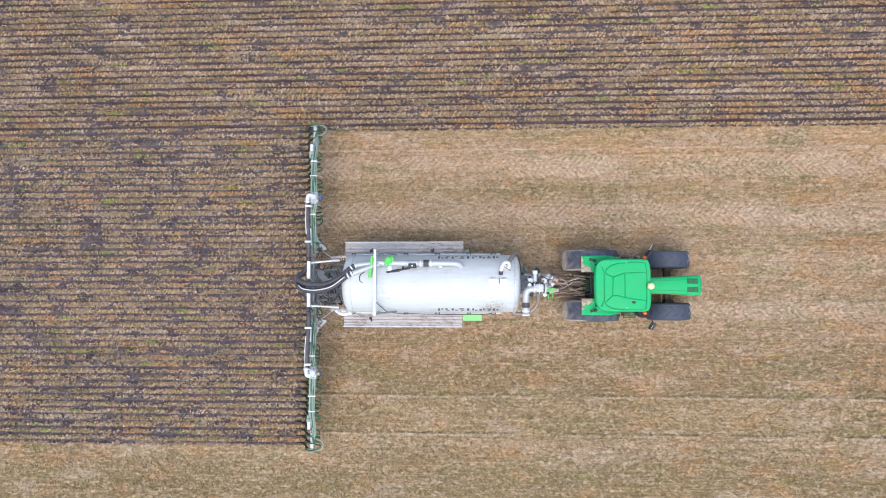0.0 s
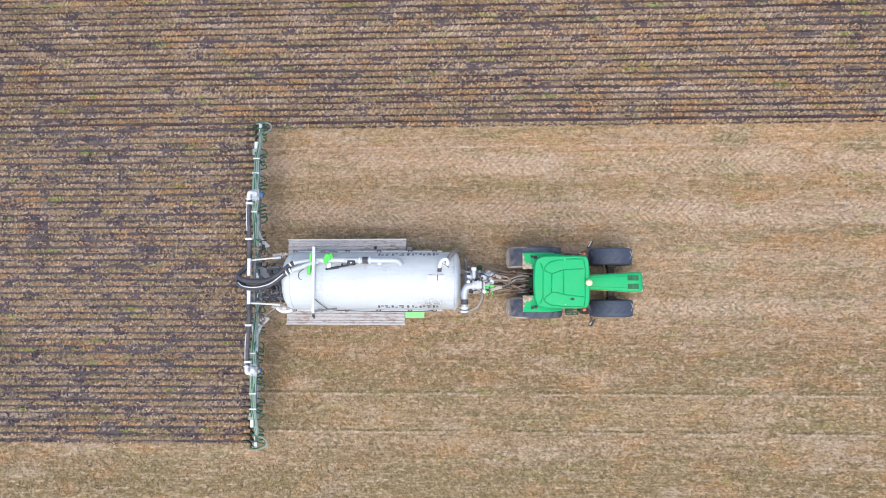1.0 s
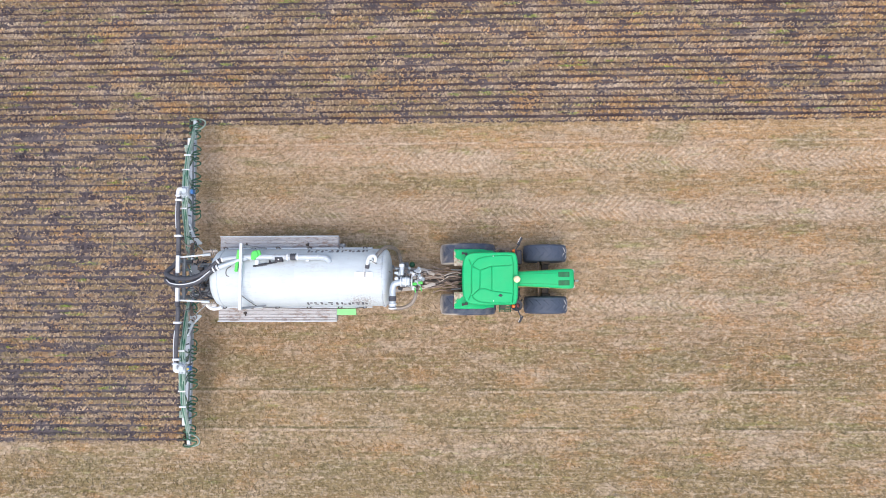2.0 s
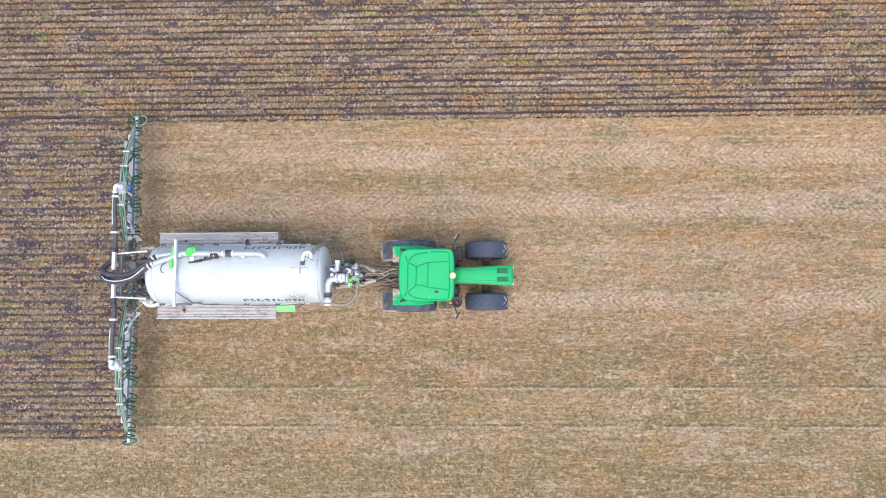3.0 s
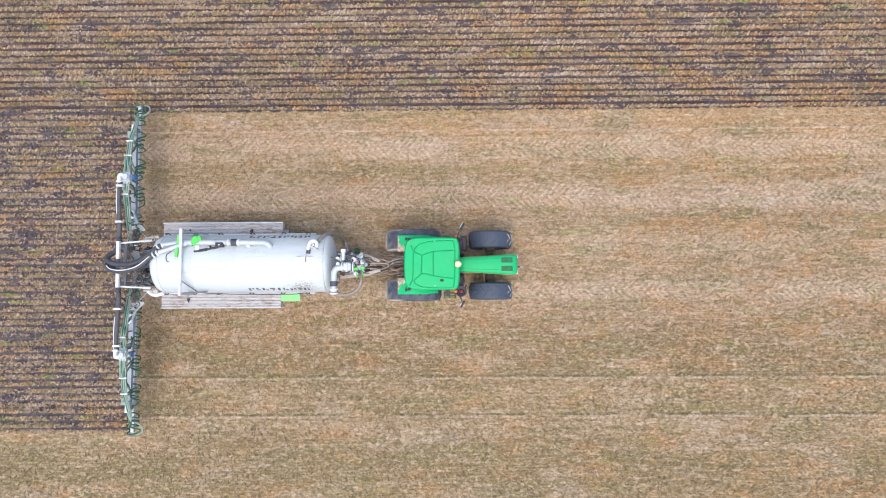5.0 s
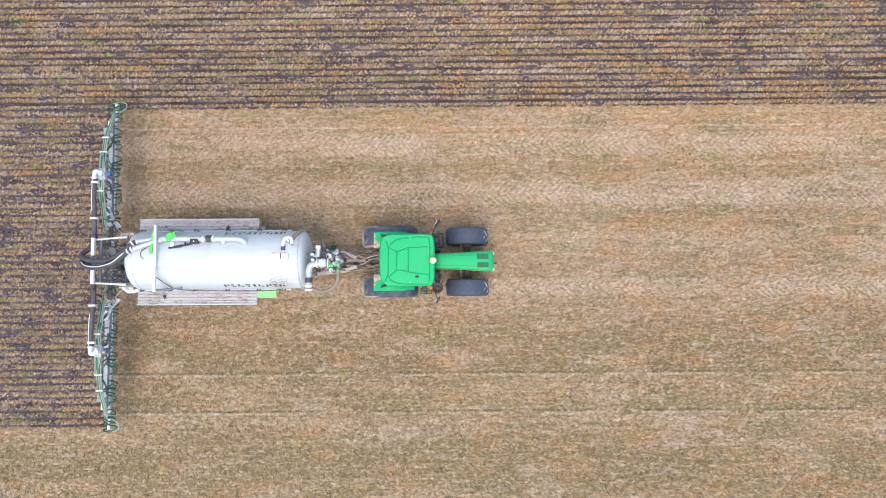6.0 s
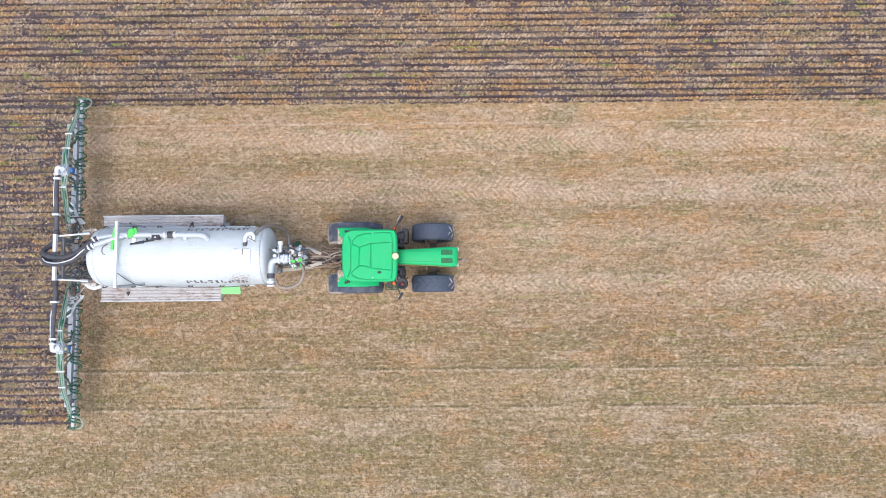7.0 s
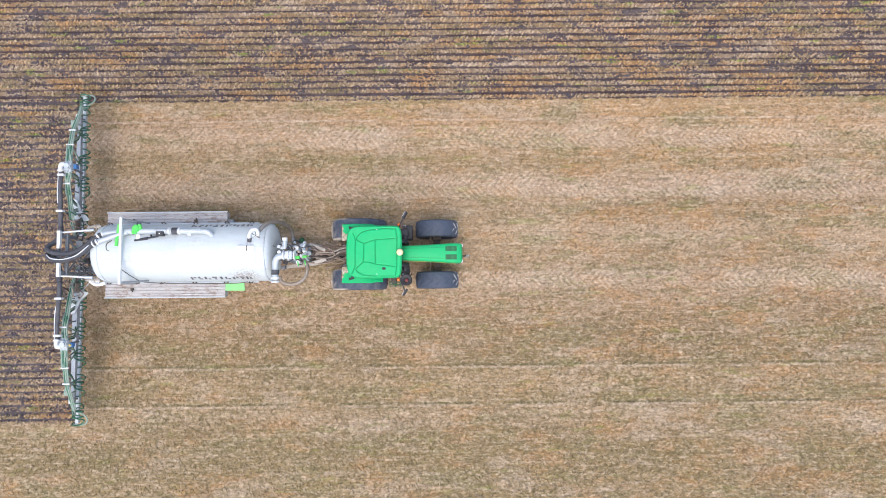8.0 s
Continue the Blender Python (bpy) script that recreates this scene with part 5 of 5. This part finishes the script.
# rest for the folded boom
rest = hung("boom_rest", box(B(), 2.76, 2.845, -1.04, 1.16, 3.36, 3.45, 0.012), M_WHITE, tanker, "white square bar across the tank")
for s in (1, -1):
    yy = 1.10 if s > 0 else -0.98
    hung("rest_post", box(B(), 2.765, 2.84, yy - 0.04, yy + 0.04, 2.25, 3.37, 0.01), M_STEEL, rest)
    bm = B()
    rod(bm, (2.86, yy * 0.99, 3.30), (3.45, yy * 0.93, 2.75), 0.03, 8)
    hung("rest_brace", bm, M_BEAM, rest)
bm = B()
hose(bm, [(2.78, -0.55, 3.25), (2.98, -0.78, 2.95), (3.2, -0.95, 2.6), (4.0, -1.0, 2.42), (5.0, -1.02, 2.40), (6.2, -1.02, 2.42), (6.7, -0.98, 2.5)], 0.014, 6, 6)
hung("side_cable", bm, M_CHASSIS, tanker)
# rear ladder and bumper that carry the boom
for yy in (-0.66, 0.74):
    hung("rear_arm", box(B(), 0.9, 1.9, yy - 0.05, yy + 0.05, 1.05, 1.20, 0.02), M_BEAM, tanker)
    bm = B()
    box(bm, 1.44, 1.66, yy + (0.18 if yy > 0 else -0.26), yy + (0.26 if yy > 0 else -0.18), 2.42, 2.50, 0.02)
    for q in (0.0, 0.09, 0.17):
        rod(bm, (1.38 + q, yy + (0.10 if yy > 0 else -0.12), 2.46), (1.40 + q, yy + (0.30 if yy > 0 else -0.32), 2.44), 0.02, 6)
    rod(bm, (1.1, yy + (0.2 if yy > 0 else -0.2), 2.3), (1.5, yy + (0.22 if yy > 0 else -0.22), 2.5), 0.05, 8)
    hung("ram_bracket", bm, M_DUSTY, tanker, "galvanised lug for the boom ram")

bm = B()
hose(bm, [(1.30, -0.90, 2.42), (1.46, -1.0, 2.46), (1.64, -1.02, 2.46), (1.86, -0.96, 2.50)], 0.06, 10, 5)
box(bm, 1.40, 1.62, -1.0, -0.86, 2.36, 2.46, 0.03)
hung("ram_lug", bm, M_WHITE, tanker, "white curved lug at the rear of the tank")

# ---- spreading boom ----
hung("rear_bar", box(B(), 0.37, 0.48, 0.20, 0.80, 2.74, 2.86, 0.015), M_WHITE, boom, "white square bar")
hung("rear_bar", box(B(), 0.38, 0.49, -0.76, -0.28, 2.74, 2.86, 0.015), M_WHITE, boom, "white square bar")
hung("rear_bar_core", box(B(), 0.31, 0.39, -0.40, 0.40, 2.64, 2.74, 0.01), M_BEAM, boom)
for yy in (-0.62, 0.62):
    hung("mast_post", box(B(), 0.36, 0.48, yy - 0.06, yy + 0.06, 0.85, 2.74, 0.015), M_BEAM, boom)
for z in (0.95, 1.7, 2.45):
    hung("mast_cross", box(B(), 0.44, 0.54, -0.72, 0.72, z - 0.05, z + 0.05, 0.015), M_BEAM, boom)
for a, b in (((0.5, -0.6, 2.45), (0.5, 0.0, 1.7)), ((0.5, 0.6, 2.45), (0.5, 0.0, 1.7))):
    hung("mast_brace", rod(B(), a, b, 0.035, 8), M_BEAM, boom)
for yy in (0.52, 0.22, -0.34, -0.52):
    hung("lift_link", rod(B(), (0.48, yy, 1.95), (1.35, yy * 1.05, 1.75), 0.035, 8), M_BEAM, boom, "dark steel lift link")
    hung("lift_link", rod(B(), (0.48, yy, 1.15), (1.35, yy * 1.05, 1.12), 0.035, 8), M_BEAM, boom, "dark steel lift link")
hung("cross_plate", box(B(), 0.54, 1.22, -0.62, 0.60, 1.32, 1.36, 0.01), M_BEAM, boom)
bm = B()
plate(bm, [(0.52, 0.55), (0.75, 0.5), (0.95, 0.1), (0.85, 0.02), (0.55, 0.3)], 2.0, 2.03)
hung("link_plate", bm, M_BEAM, boom)
for a, b in (((1.42, 0.85, 2.5), (0.36, 0.74, 2.68)), ((1.42, -0.78, 2.5), (0.36, -0.72, 2.68))):
    ram = hung("fold_ram", rod(B(), a, b, 0.03, 10), M_WHITE, boom, "white hydraulic folding ram")
    mid = Vector(a).lerp(Vector(b), 0.25)
    hung("ram_barrel", rod(B(), a, mid, 0.05, 12), M_STEEL, ram)
hung("tail_spike", rod(B(), (0.30, 0.02, 2.66), (-0.08, 0.02, 2.66), 0.022, 8, 0.008), M_WHITE, boom)

# feed hoses from the tanker
bm = B()
hose(bm, [(2.14, 0.635, PZ - 0.02), (1.98, 0.56, 3.24), (1.56, 0.22, 3.24), (1.18, 0.05, 3.15), (0.80, 0.0, 3.06), (0.38, 0.04, 2.99), (0.12, 0.16, 2.93), (0.10, 0.30, 2.80), (0.22, 0.45, 2.66), (0.36, 0.70, 2.62), (0.37, 0.95, 2.66)], 0.085, 14, 6, 0.03)
hung("feed_hose", bm, M_HOSE, boom, "thick black ribbed slurry hose", True)
bm = B()
hose(bm, [(2.06, 0.38, PZ + 0.16), (1.86, 0.28, 3.37), (1.36, -0.06, 3.24), (0.98, -0.18, 3.12), (0.62, -0.22, 3.0), (0.28, -0.17, 2.93), (0.07, -0.04, 2.85), (0.08, 0.06, 2.66), (0.22, -0.2, 2.56), (0.35, -0.6, 2.58), (0.36, -0.92, 2.64)], 0.085, 14, 6, 0.03)
hung("feed_hose", bm, M_HOSE, boom, "thick black ribbed slurry hose", True)
bm = B()
hose(bm, [(1.80, 0.25, 3.46), (1.36, -0.05, 3.335), (0.98, -0.16, 3.215), (0.62, -0.19, 3.095), (0.28, -0.14, 3.02), (0.10, -0.02, 2.94)], 0.018, 8, 6)
hung("white_line", bm, M_WHITE, boom, "thin white line tied to the hose", True)
for a, b in (((2.0, 0.575, 3.235), (1.96, 0.545, 3.24)), ((2.12, 0.625, 3.20), (2.08, 0.61, 3.21)), ((2.04, 0.37, 3.36), (1.99, 0.345, 3.365)), ((1.92, 0.31, 3.37), (1.88, 0.29, 3.37))):
    hung("hose_clip", rod(B(), a, b, 0.105, 16), M_WHITE, boom, "pale hose clip")

N_OUT = 24
for s in (1, -1):
    X0 = 0.0 if s > 0 else 0.04
    # beams of one wing
    bm = skin([[(px + q, s * yy, z + w) for q, w in ((-hw, -hw), (hw, -hw), (hw, hw), (-hw, hw))] for px, yy, z, hw in ((X0 + 0.30, 0.78, 1.55, 0.09), (X0 + 0.22, 2.2, 1.42, 0.085), (X0 + 0.14, 4.0, 1.30, 0.07), (X0 + 0.10, 5.15, 1.22, 0.055))])
    arm = hung("wing_beam", bm, M_WING, boom, "pale galvanised box beam of the wing")
    hung("beam_end", box(B(), X0 + 0.03, X0 + 0.15, s * 4.88, s * 5.2, 1.30, 1.42, 0.015), M_WHITE, arm)
    rail = hung("outlet_rail", box(B(), X0 + 0.05, X0 + 0.17, s * 0.15, s * 5.97, 0.90, 1.02, 0.012), M_STEEL, boom, "pale galvanised rail that carries the outlets")
    for yy in (1.2, 2.1, 2.9, 3.7, 4.5, 5.1):
        hung("rail_strut", rod(B(), (X0 + 0.12, s * yy, 1.0), (X0 + 0.17, s * (yy - 0.06), 1.34), 0.03, 8), M_BEAM, boom)
    bm = plate(B(), [(X0 + 0.14, s * 2.05), (X0 + 0.30, s * 2.0), (X0 + 0.46, s * 1.60), (X0 + 0.74, s * 1.32), (X0 + 0.72, s * 1.27), (X0 + 0.48, s * 1.24), (X0 + 0.20, s * 1.35), (X0 + 0.10, s * 1.62)], 1.58, 1.62)
    gusset = hung("gusset_plate", bm, M_TANK, boom, "pale triangular gusset plate")
    for qx, qy in ((0.30, 1.62), (0.24, 1.84), (0.42, 1.46)):
        hung("plate_bolt", rod(B(), (X0 + qx, s * qy, 1.62), (X0 + qx, s * qy, 1.65), 0.03, 8), M_CHASSIS, gusset)
    bm = B()
    box(bm, X0 + 0.22, X0 + 0.45, s * 0.95, s * 1.25, 1.64, 1.9, 0.03)
    rod(bm, (X0 + 0.32, s * 0.8, 1.7), (X0 + 0.46, s * 1.3, 1.75), 0.05, 10)
    hung("hinge_block", bm, M_RUSTY, boom, "brown greasy hinge block")
    # riser pipe and distributor head
    DY = 3.03
    for yy in (1.5, 2.3, 2.85):
        hung("hose_stand", rod(B(), (X0 + 0.24, s * yy, 1.45), (X0 + 0.34, s * yy, 2.52), 0.025, 8), M_BEAM, boom)
    bm = B()
    hose(bm, [(X0 + 0.36, s * 0.92, 2.65), (X0 + 0.37, s * 1.4, 2.68), (X0 + 0.34, s * 1.9, 2.68), (X0 + 0.31, s * 2.4, 2.66), (X0 + 0.31, s * 2.90, 2.62)], 0.075, 14, 6, 0.03)
    feed = hung("supply_hose", bm, M_GREY_HOSE, boom, "grey ribbed supply hose along the wing", True)
    for yy in (1.48, 2.72):
        hung("hose_clamp", box(B(), X0 + 0.25, X0 + 0.48, s * yy - 0.035, s * yy + 0.035, 2.60, 2.77, 0.015), M_WHITE, feed, "white hose clamp")
    bm = B()
    hose(bm, [(X0 + 0.30, s * 1.75, 2.74), (X0 + 0.27, s * 2.2, 2.73), (X0 + 0.265, s * 2.85, 2.68)], 0.016, 8, 5)
    hung("pale_line", bm, M_WHITE, boom, smooth=True)
    bm = B()
    box(bm, X0 + 0.40, X0 + 0.66, s * (DY - 0.15), s * (DY + 0.12), 2.46, 2.66, 0.03)
    lathe(bm, [(0.13, 0.0), (0.13, 0.05), (0.115, 0.06), (0.115, 0.0)], 18, pose(X0 + 0.53, s * (DY - 0.02), 2.66))
    for q in range(5):
        rod(bm, (X0 + 0.42 + 0.05 * q, s * (DY + 0.10), 2.58), (X0 + 0.41 + 0.05 * q, s * (DY + 0.19), 2.56), 0.022, 8)
        rod(bm, (X0 + 0.42 + 0.05 * q, s * (DY - 0.13), 2.58), (X0 + 0.41 + 0.05 * q, s * (DY - 0.22), 2.56), 0.022, 8)
    head = hung("distributor", bm, M_STEEL, boom, "pale grey distributor head with hose outlets")
    bm = B()
    hose(bm, [(X0 + 0.31, s * (DY - 0.20), 2.63), (X0 + 0.31, s * (DY - 0.04), 2.66), (X0 + 0.35, s * (DY + 0.06), 2.68), (X0 + 0.46, s * (DY + 0.07), 2.66)], 0.072, 14, 5)
    rod(bm, (X0 + 0.31, s * (DY - 0.17), 2.64), (X0 + 0.31, s * (DY - 0.12), 2.645), 0.11, 16)
    hung("inlet_elbow", bm, M_WHITE, head, "white bent inlet pipe", True)
    hung("distributor_lid", rod(B(), (X0 + 0.54, s * DY, 2.70), (X0 + 0.54, s * DY, 2.74), 0.09, 18), M_STEEL, head)
    bm = B()
    box(bm, X0 + 0.62, X0 + 0.74, s * (DY - 0.06), s * (DY + 0.10), 2.30, 2.50, 0.03)
    hung("drive_motor", bm, M_BLUE, head)
    if s < 0:
        hung("motor_cap", rod(B(), (X0 + 0.69, s * 3.06, 2.50), (X0 + 0.69, s * 3.06, 2.55), 0.04, 12), M_YELLOW, head, "yellow cap")
    hung("head_post", rod(B(), (X0 + 0.30, s * DY, 1.36), (X0 + 0.50, s * DY, 2.50), 0.04, 8), M_BEAM, head)
    # ties round the bundles, and the small latch near the tip
    for yy, z in ((3.84, 2.30), (4.40, 2.12), (2.45, 2.46)):
        hung("bundle_tie", box(B(), X0 + (0.30 if yy < 4.2 else 0.27), X0 + (0.56 if yy < 4.2 else 0.51), s * yy - 0.025, s * yy + 0.025, z + 0.03, z + 0.09, 0.012), M_WHITE, boom, "white tie round the hoses")
    bm = B()
    box(bm, X0 + 0.12, X0 + 0.30, s * 4.72, s * 4.84, 1.75, 1.87, 0.02)
    box(bm, X0 + 0.12, X0 + 0.20, s * 4.60, s * 4.74, 1.75, 1.85, 0.02)
    rod(bm, (X0 + 0.16, s * 4.8, 1.2), (X0 + 0.18, s * 4.8, 1.78), 0.03, 8)
    hung("tip_latch", bm, M_PALE_HOSE, boom)
    # one hose and one trailing shoe for every outlet
    for i in range(N_OUT):
        yy = 0.128 + PITCH * i
        outward = yy > DY
        k = (i - 12) if outward else (11 - i)
        off = -0.105 + 0.21 * (((k * 5) % 12) / 11)
        up = 0.04 * ((k * 7) % 3) / 2
        jit = random.uniform(-0.03, 0.03)
        loop = 0.28 + 0.10 * random.random()
        mid = 3.03 + (1 if outward else -1) * ((k // 4) * 4 + 1.6) * PITCH
        pts = [(X0 + 0.50 + off * 1.15, s * (DY + (0.10 if outward else -0.14)), 2.55)]
        if outward:
            way = [(3.45, 0.47, 2.44, 0.9), (3.84, 0.43, 2.32, 0.75), (4.40, 0.39, 2.13, 0.75), (4.9, 0.38, 1.86, 0.7), (5.35, 0.34, 1.58, 0.6), (5.6, 0.26, 1.36, 0.5)]
            way = [w for w in way if w[0] < yy - 0.12]
        else:
            way = [(2.75, 0.49, 2.50, 0.9), (2.45, 0.46, 2.46, 0.7), (2.05, 0.45, 2.34, 0.7), (1.6, 0.43, 2.20, 0.8), (1.15, 0.42, 2.05, 0.7), (0.7, 0.42, 1.85, 0.6)]
            way = [w for w in way if w[0] > yy + 0.12]
        pts += [(X0 + wx + off * spread, s * wy, z + up) for wy, wx, z, spread in way]
        turn = (X0 + 0.26 + 0.02 * (k % 4), s * (0.35 * yy + 0.65 * mid + (-0.16 if outward else 0.16)), 1.60 + jit)
        pts.append(turn)
        bm = hose(B(), pts, 0.029, 6, 4)
        upper = hung("outlet_hose", bm, M_PALE_HOSE if k % 4 else M_GREEN_HOSE, boom, "dusty green outlet hose, paled as lit from above" if k % 4 else "dark green outlet hose", True)
        near = 0.52 * yy + 0.48 * mid
        pts = [turn, (X0 + 0.24 + 0.02 * (k % 3), s * (0.3 * yy + 0.7 * mid), 1.46), (X0 + loop - 0.03, s * (near - 0.02), 1.34), (X0 + loop + 0.05 + 2 * jit, s * (near + 0.03), 1.24),
               (X0 + loop + 0.05, s * (0.75 * yy + 0.25 * mid), 1.12), (X0 + 0.20, s * yy, 1.04), (X0 + 0.04, s * yy, 1.08), (X0 - 0.14, s * yy, 0.88), (X0 - 0.24, s * yy, 0.60)]
        # lower part of the same hose, its shade below the bundle put into the colour
        hung("drop_hose", hose(B(), pts, 0.024, 6, 4), M_GREEN_HOSE, upper, "green hose looped down to its shoe, darkened as in shade", True)
        bm = hose(B(), [(X0 + 0.06, s * yy, 0.94), (X0 - 0.12, s * yy, 0.72), (X0 - 0.30, s * yy, 0.34), (X0 - 0.46, s * yy, 0.09), (X0 - 0.64, s * yy, -0.01)], 0.036, 6, 3)
        box(bm, X0 - 0.78, X0 - 0.34, s * yy - 0.04, s * yy + 0.04, -0.02, 0.06, 0.012)
        hung("trailing_shoe", bm, M_SHOE, boom, "dark trailing shoe dragging on the ground")
    bm = B()
    hose(bm, [(X0 + 0.12, s * 5.50, 1.18), (X0 + 0.38, s * 5.54, 1.28), (X0 + 0.57, s * 5.71, 1.22), (X0 + 0.52, s * 5.92, 1.10), (X0 + 0.27, s * 6.02, 1.0), (X0 - 0.08, s * 6.0, 0.9)], 0.028, 6, 6)
    hung("tip_hose", bm, M_PALE_HOSE, boom, "green hose looped at the boom tip", True)

# loose lines and fittings round the mast and the wing hinges
line_rng = random.Random(11)


def loose_line(x0, x1, y0, y1, z0, z1, material, r):
    a = Vector((line_rng.uniform(x0, x1), line_rng.uniform(y0, y1), line_rng.uniform(z0, z1)))
    pts = [a]
    for _ in range(4):
        a = Vector((min(x1, max(x0, a.x + line_rng.uniform(-0.28, 0.28))), min(y1, max(y0, a.y + line_rng.uniform(-0.3, 0.3))), min(z1, max(z0, a.z + line_rng.uniform(-0.25, 0.25)))))
        pts.append(a)
    hung("loose_line", hose(B(), pts, r, 6, 5), material, boom, smooth=True)


for i in range(16):
    loose_line(0.45, 1.35, -0.68, 0.68, 1.4, 2.4, (M_HOSE, M_CHASSIS, M_HOSE, M_BLACK, M_RUSTY)[i % 5], line_rng.uniform(0.014, 0.03))
for s in (1, -1):
    for i in range(9):
        y0, y1 = sorted((s * 0.85, s * 1.5))
        loose_line(0.15, 0.62, y0, y1, 1.64, 2.25, (M_RUSTY, M_CHASSIS, M_GREEN_HOSE, M_RUSTY, M_HOSE)[i % 5], line_rng.uniform(0.012, 0.024))
    hung("tie_wire", hose(B(), [(1.36, s * 0.80, 2.35), (1.0, s * 0.98, 2.0), (0.62, s * 1.22, 1.68)], 0.014, 6, 5), M_STEEL, boom)
    for i in range(4):
        bm = B()
        px, py = line_rng.uniform(0.5, 0.95), s * line_rng.uniform(0.1, 0.62)
        box(bm, px, px + line_rng.uniform(0.08, 0.2), py - 0.05, py + 0.05, 1.9, line_rng.uniform(2.0, 2.15), 0.02)
        hung("valve_block", bm, (M_CHASSIS, M_BEAM, M_BLACK, M_RUSTY)[i], boom)
# pipes, flanges and lines in front of the tank
for i in range(9):
    a = Vector((line_rng.uniform(7.75, 8.3), line_rng.uniform(-0.35, 0.45), line_rng.uniform(2.4, 3.0)))
    b = Vector((line_rng.uniform(8.3, 8.75), line_rng.uniform(-0.4, 0.35), line_rng.uniform(1.7, 2.6)))
    hung("pump_line", hose(B(), [a, a.lerp(b, 0.35) + Vector((0.05, line_rng.uniform(-0.15, 0.15), 0.12)), a.lerp(b, 0.7) + Vector((0, line_rng.uniform(-0.12, 0.12), 0.05)), b], line_rng.uniform(0.014, 0.03), 6, 5),
         (M_STEEL, M_CHASSIS, M_CLEAR, M_STEEL, M_RUSTY)[i % 5], tanker, smooth=True)
for px, py, z, w, m in ((8.0, 0.16, 3.0, 0.10, M_STEEL), (8.42, 0.12, 2.9, 0.09, M_WHITE), (8.55, 0.22, 2.5, 0.10, M_STEEL), (8.46, -0.34, 2.75, 0.07, M_WHITE), (8.72, -0.02, 2.3, 0.08, M_STEEL), (8.62, 0.10, 2.1, 0.10, M_BEAM), (7.92, -0.02, 3.12, 0.06, M_WHITE)):
    bm = B()
    box(bm, px - w, px + w, py - w * 0.7, py + w * 0.7, z - 0.06, z + 0.06, 0.02)
    rod(bm, (px, py - w, z + 0.03), (px, py + w, z + 0.03), 0.03, 8)
    hung("pump_fitting", bm, m, valve, "small pump fitting")
for py, ln in ((0.30, 0.62), (-0.27, 0.58)):
    bm = skin([[(8.52 + q * ln, py + (0.06 if py > 0 else -0.06) * (1 - 2 * q) + dy, z) for dy, z in ((-0.07, 1.0), (0.07, 1.0), (0.07, 1.06), (-0.07, 1.06))] for q in (0.0, 0.5, 1.0)])
    hung("drawbar_cover", bm, M_DUSTY, tanker, "pale steel cover on the drawbar")
fit_rng = random.Random(21)
for i in range(26):
    px, py, z = fit_rng.uniform(7.9, 8.75), fit_rng.gauss(-0.06, 0.17), fit_rng.uniform(2.2, 3.2)
    z = min(z, 3.2 - max(0.0, px - 8.3) * 1.6)
    w = fit_rng.uniform(0.025, 0.06)
    bm = B()
    if i % 3 == 0:
        rod(bm, (px, py - w * 1.6, z), (px + w * 0.5, py + w * 1.6, z + 0.03), w * 0.7, 8)
    elif i % 3 == 1:
        lathe(bm, [(0, w), (w * 0.8, w * 0.8), (w * 1.1, 0), (w * 0.7, -w * 2), (0, -w * 2)], 10, pose(px, py, z))
    else:
        box(bm, px - w * 1.4, px + w * 1.4, py - w, py + w, z - w, z + w, w * 0.3, Euler((0, 0, fit_rng.uniform(-0.6, 0.6))))
    hung("pump_fitting", bm, (M_STEEL, M_CHASSIS, M_WHITE, M_STEEL, M_BLACK, M_WHITE, M_RUSTY)[i % 7], valve, "small pump fitting")
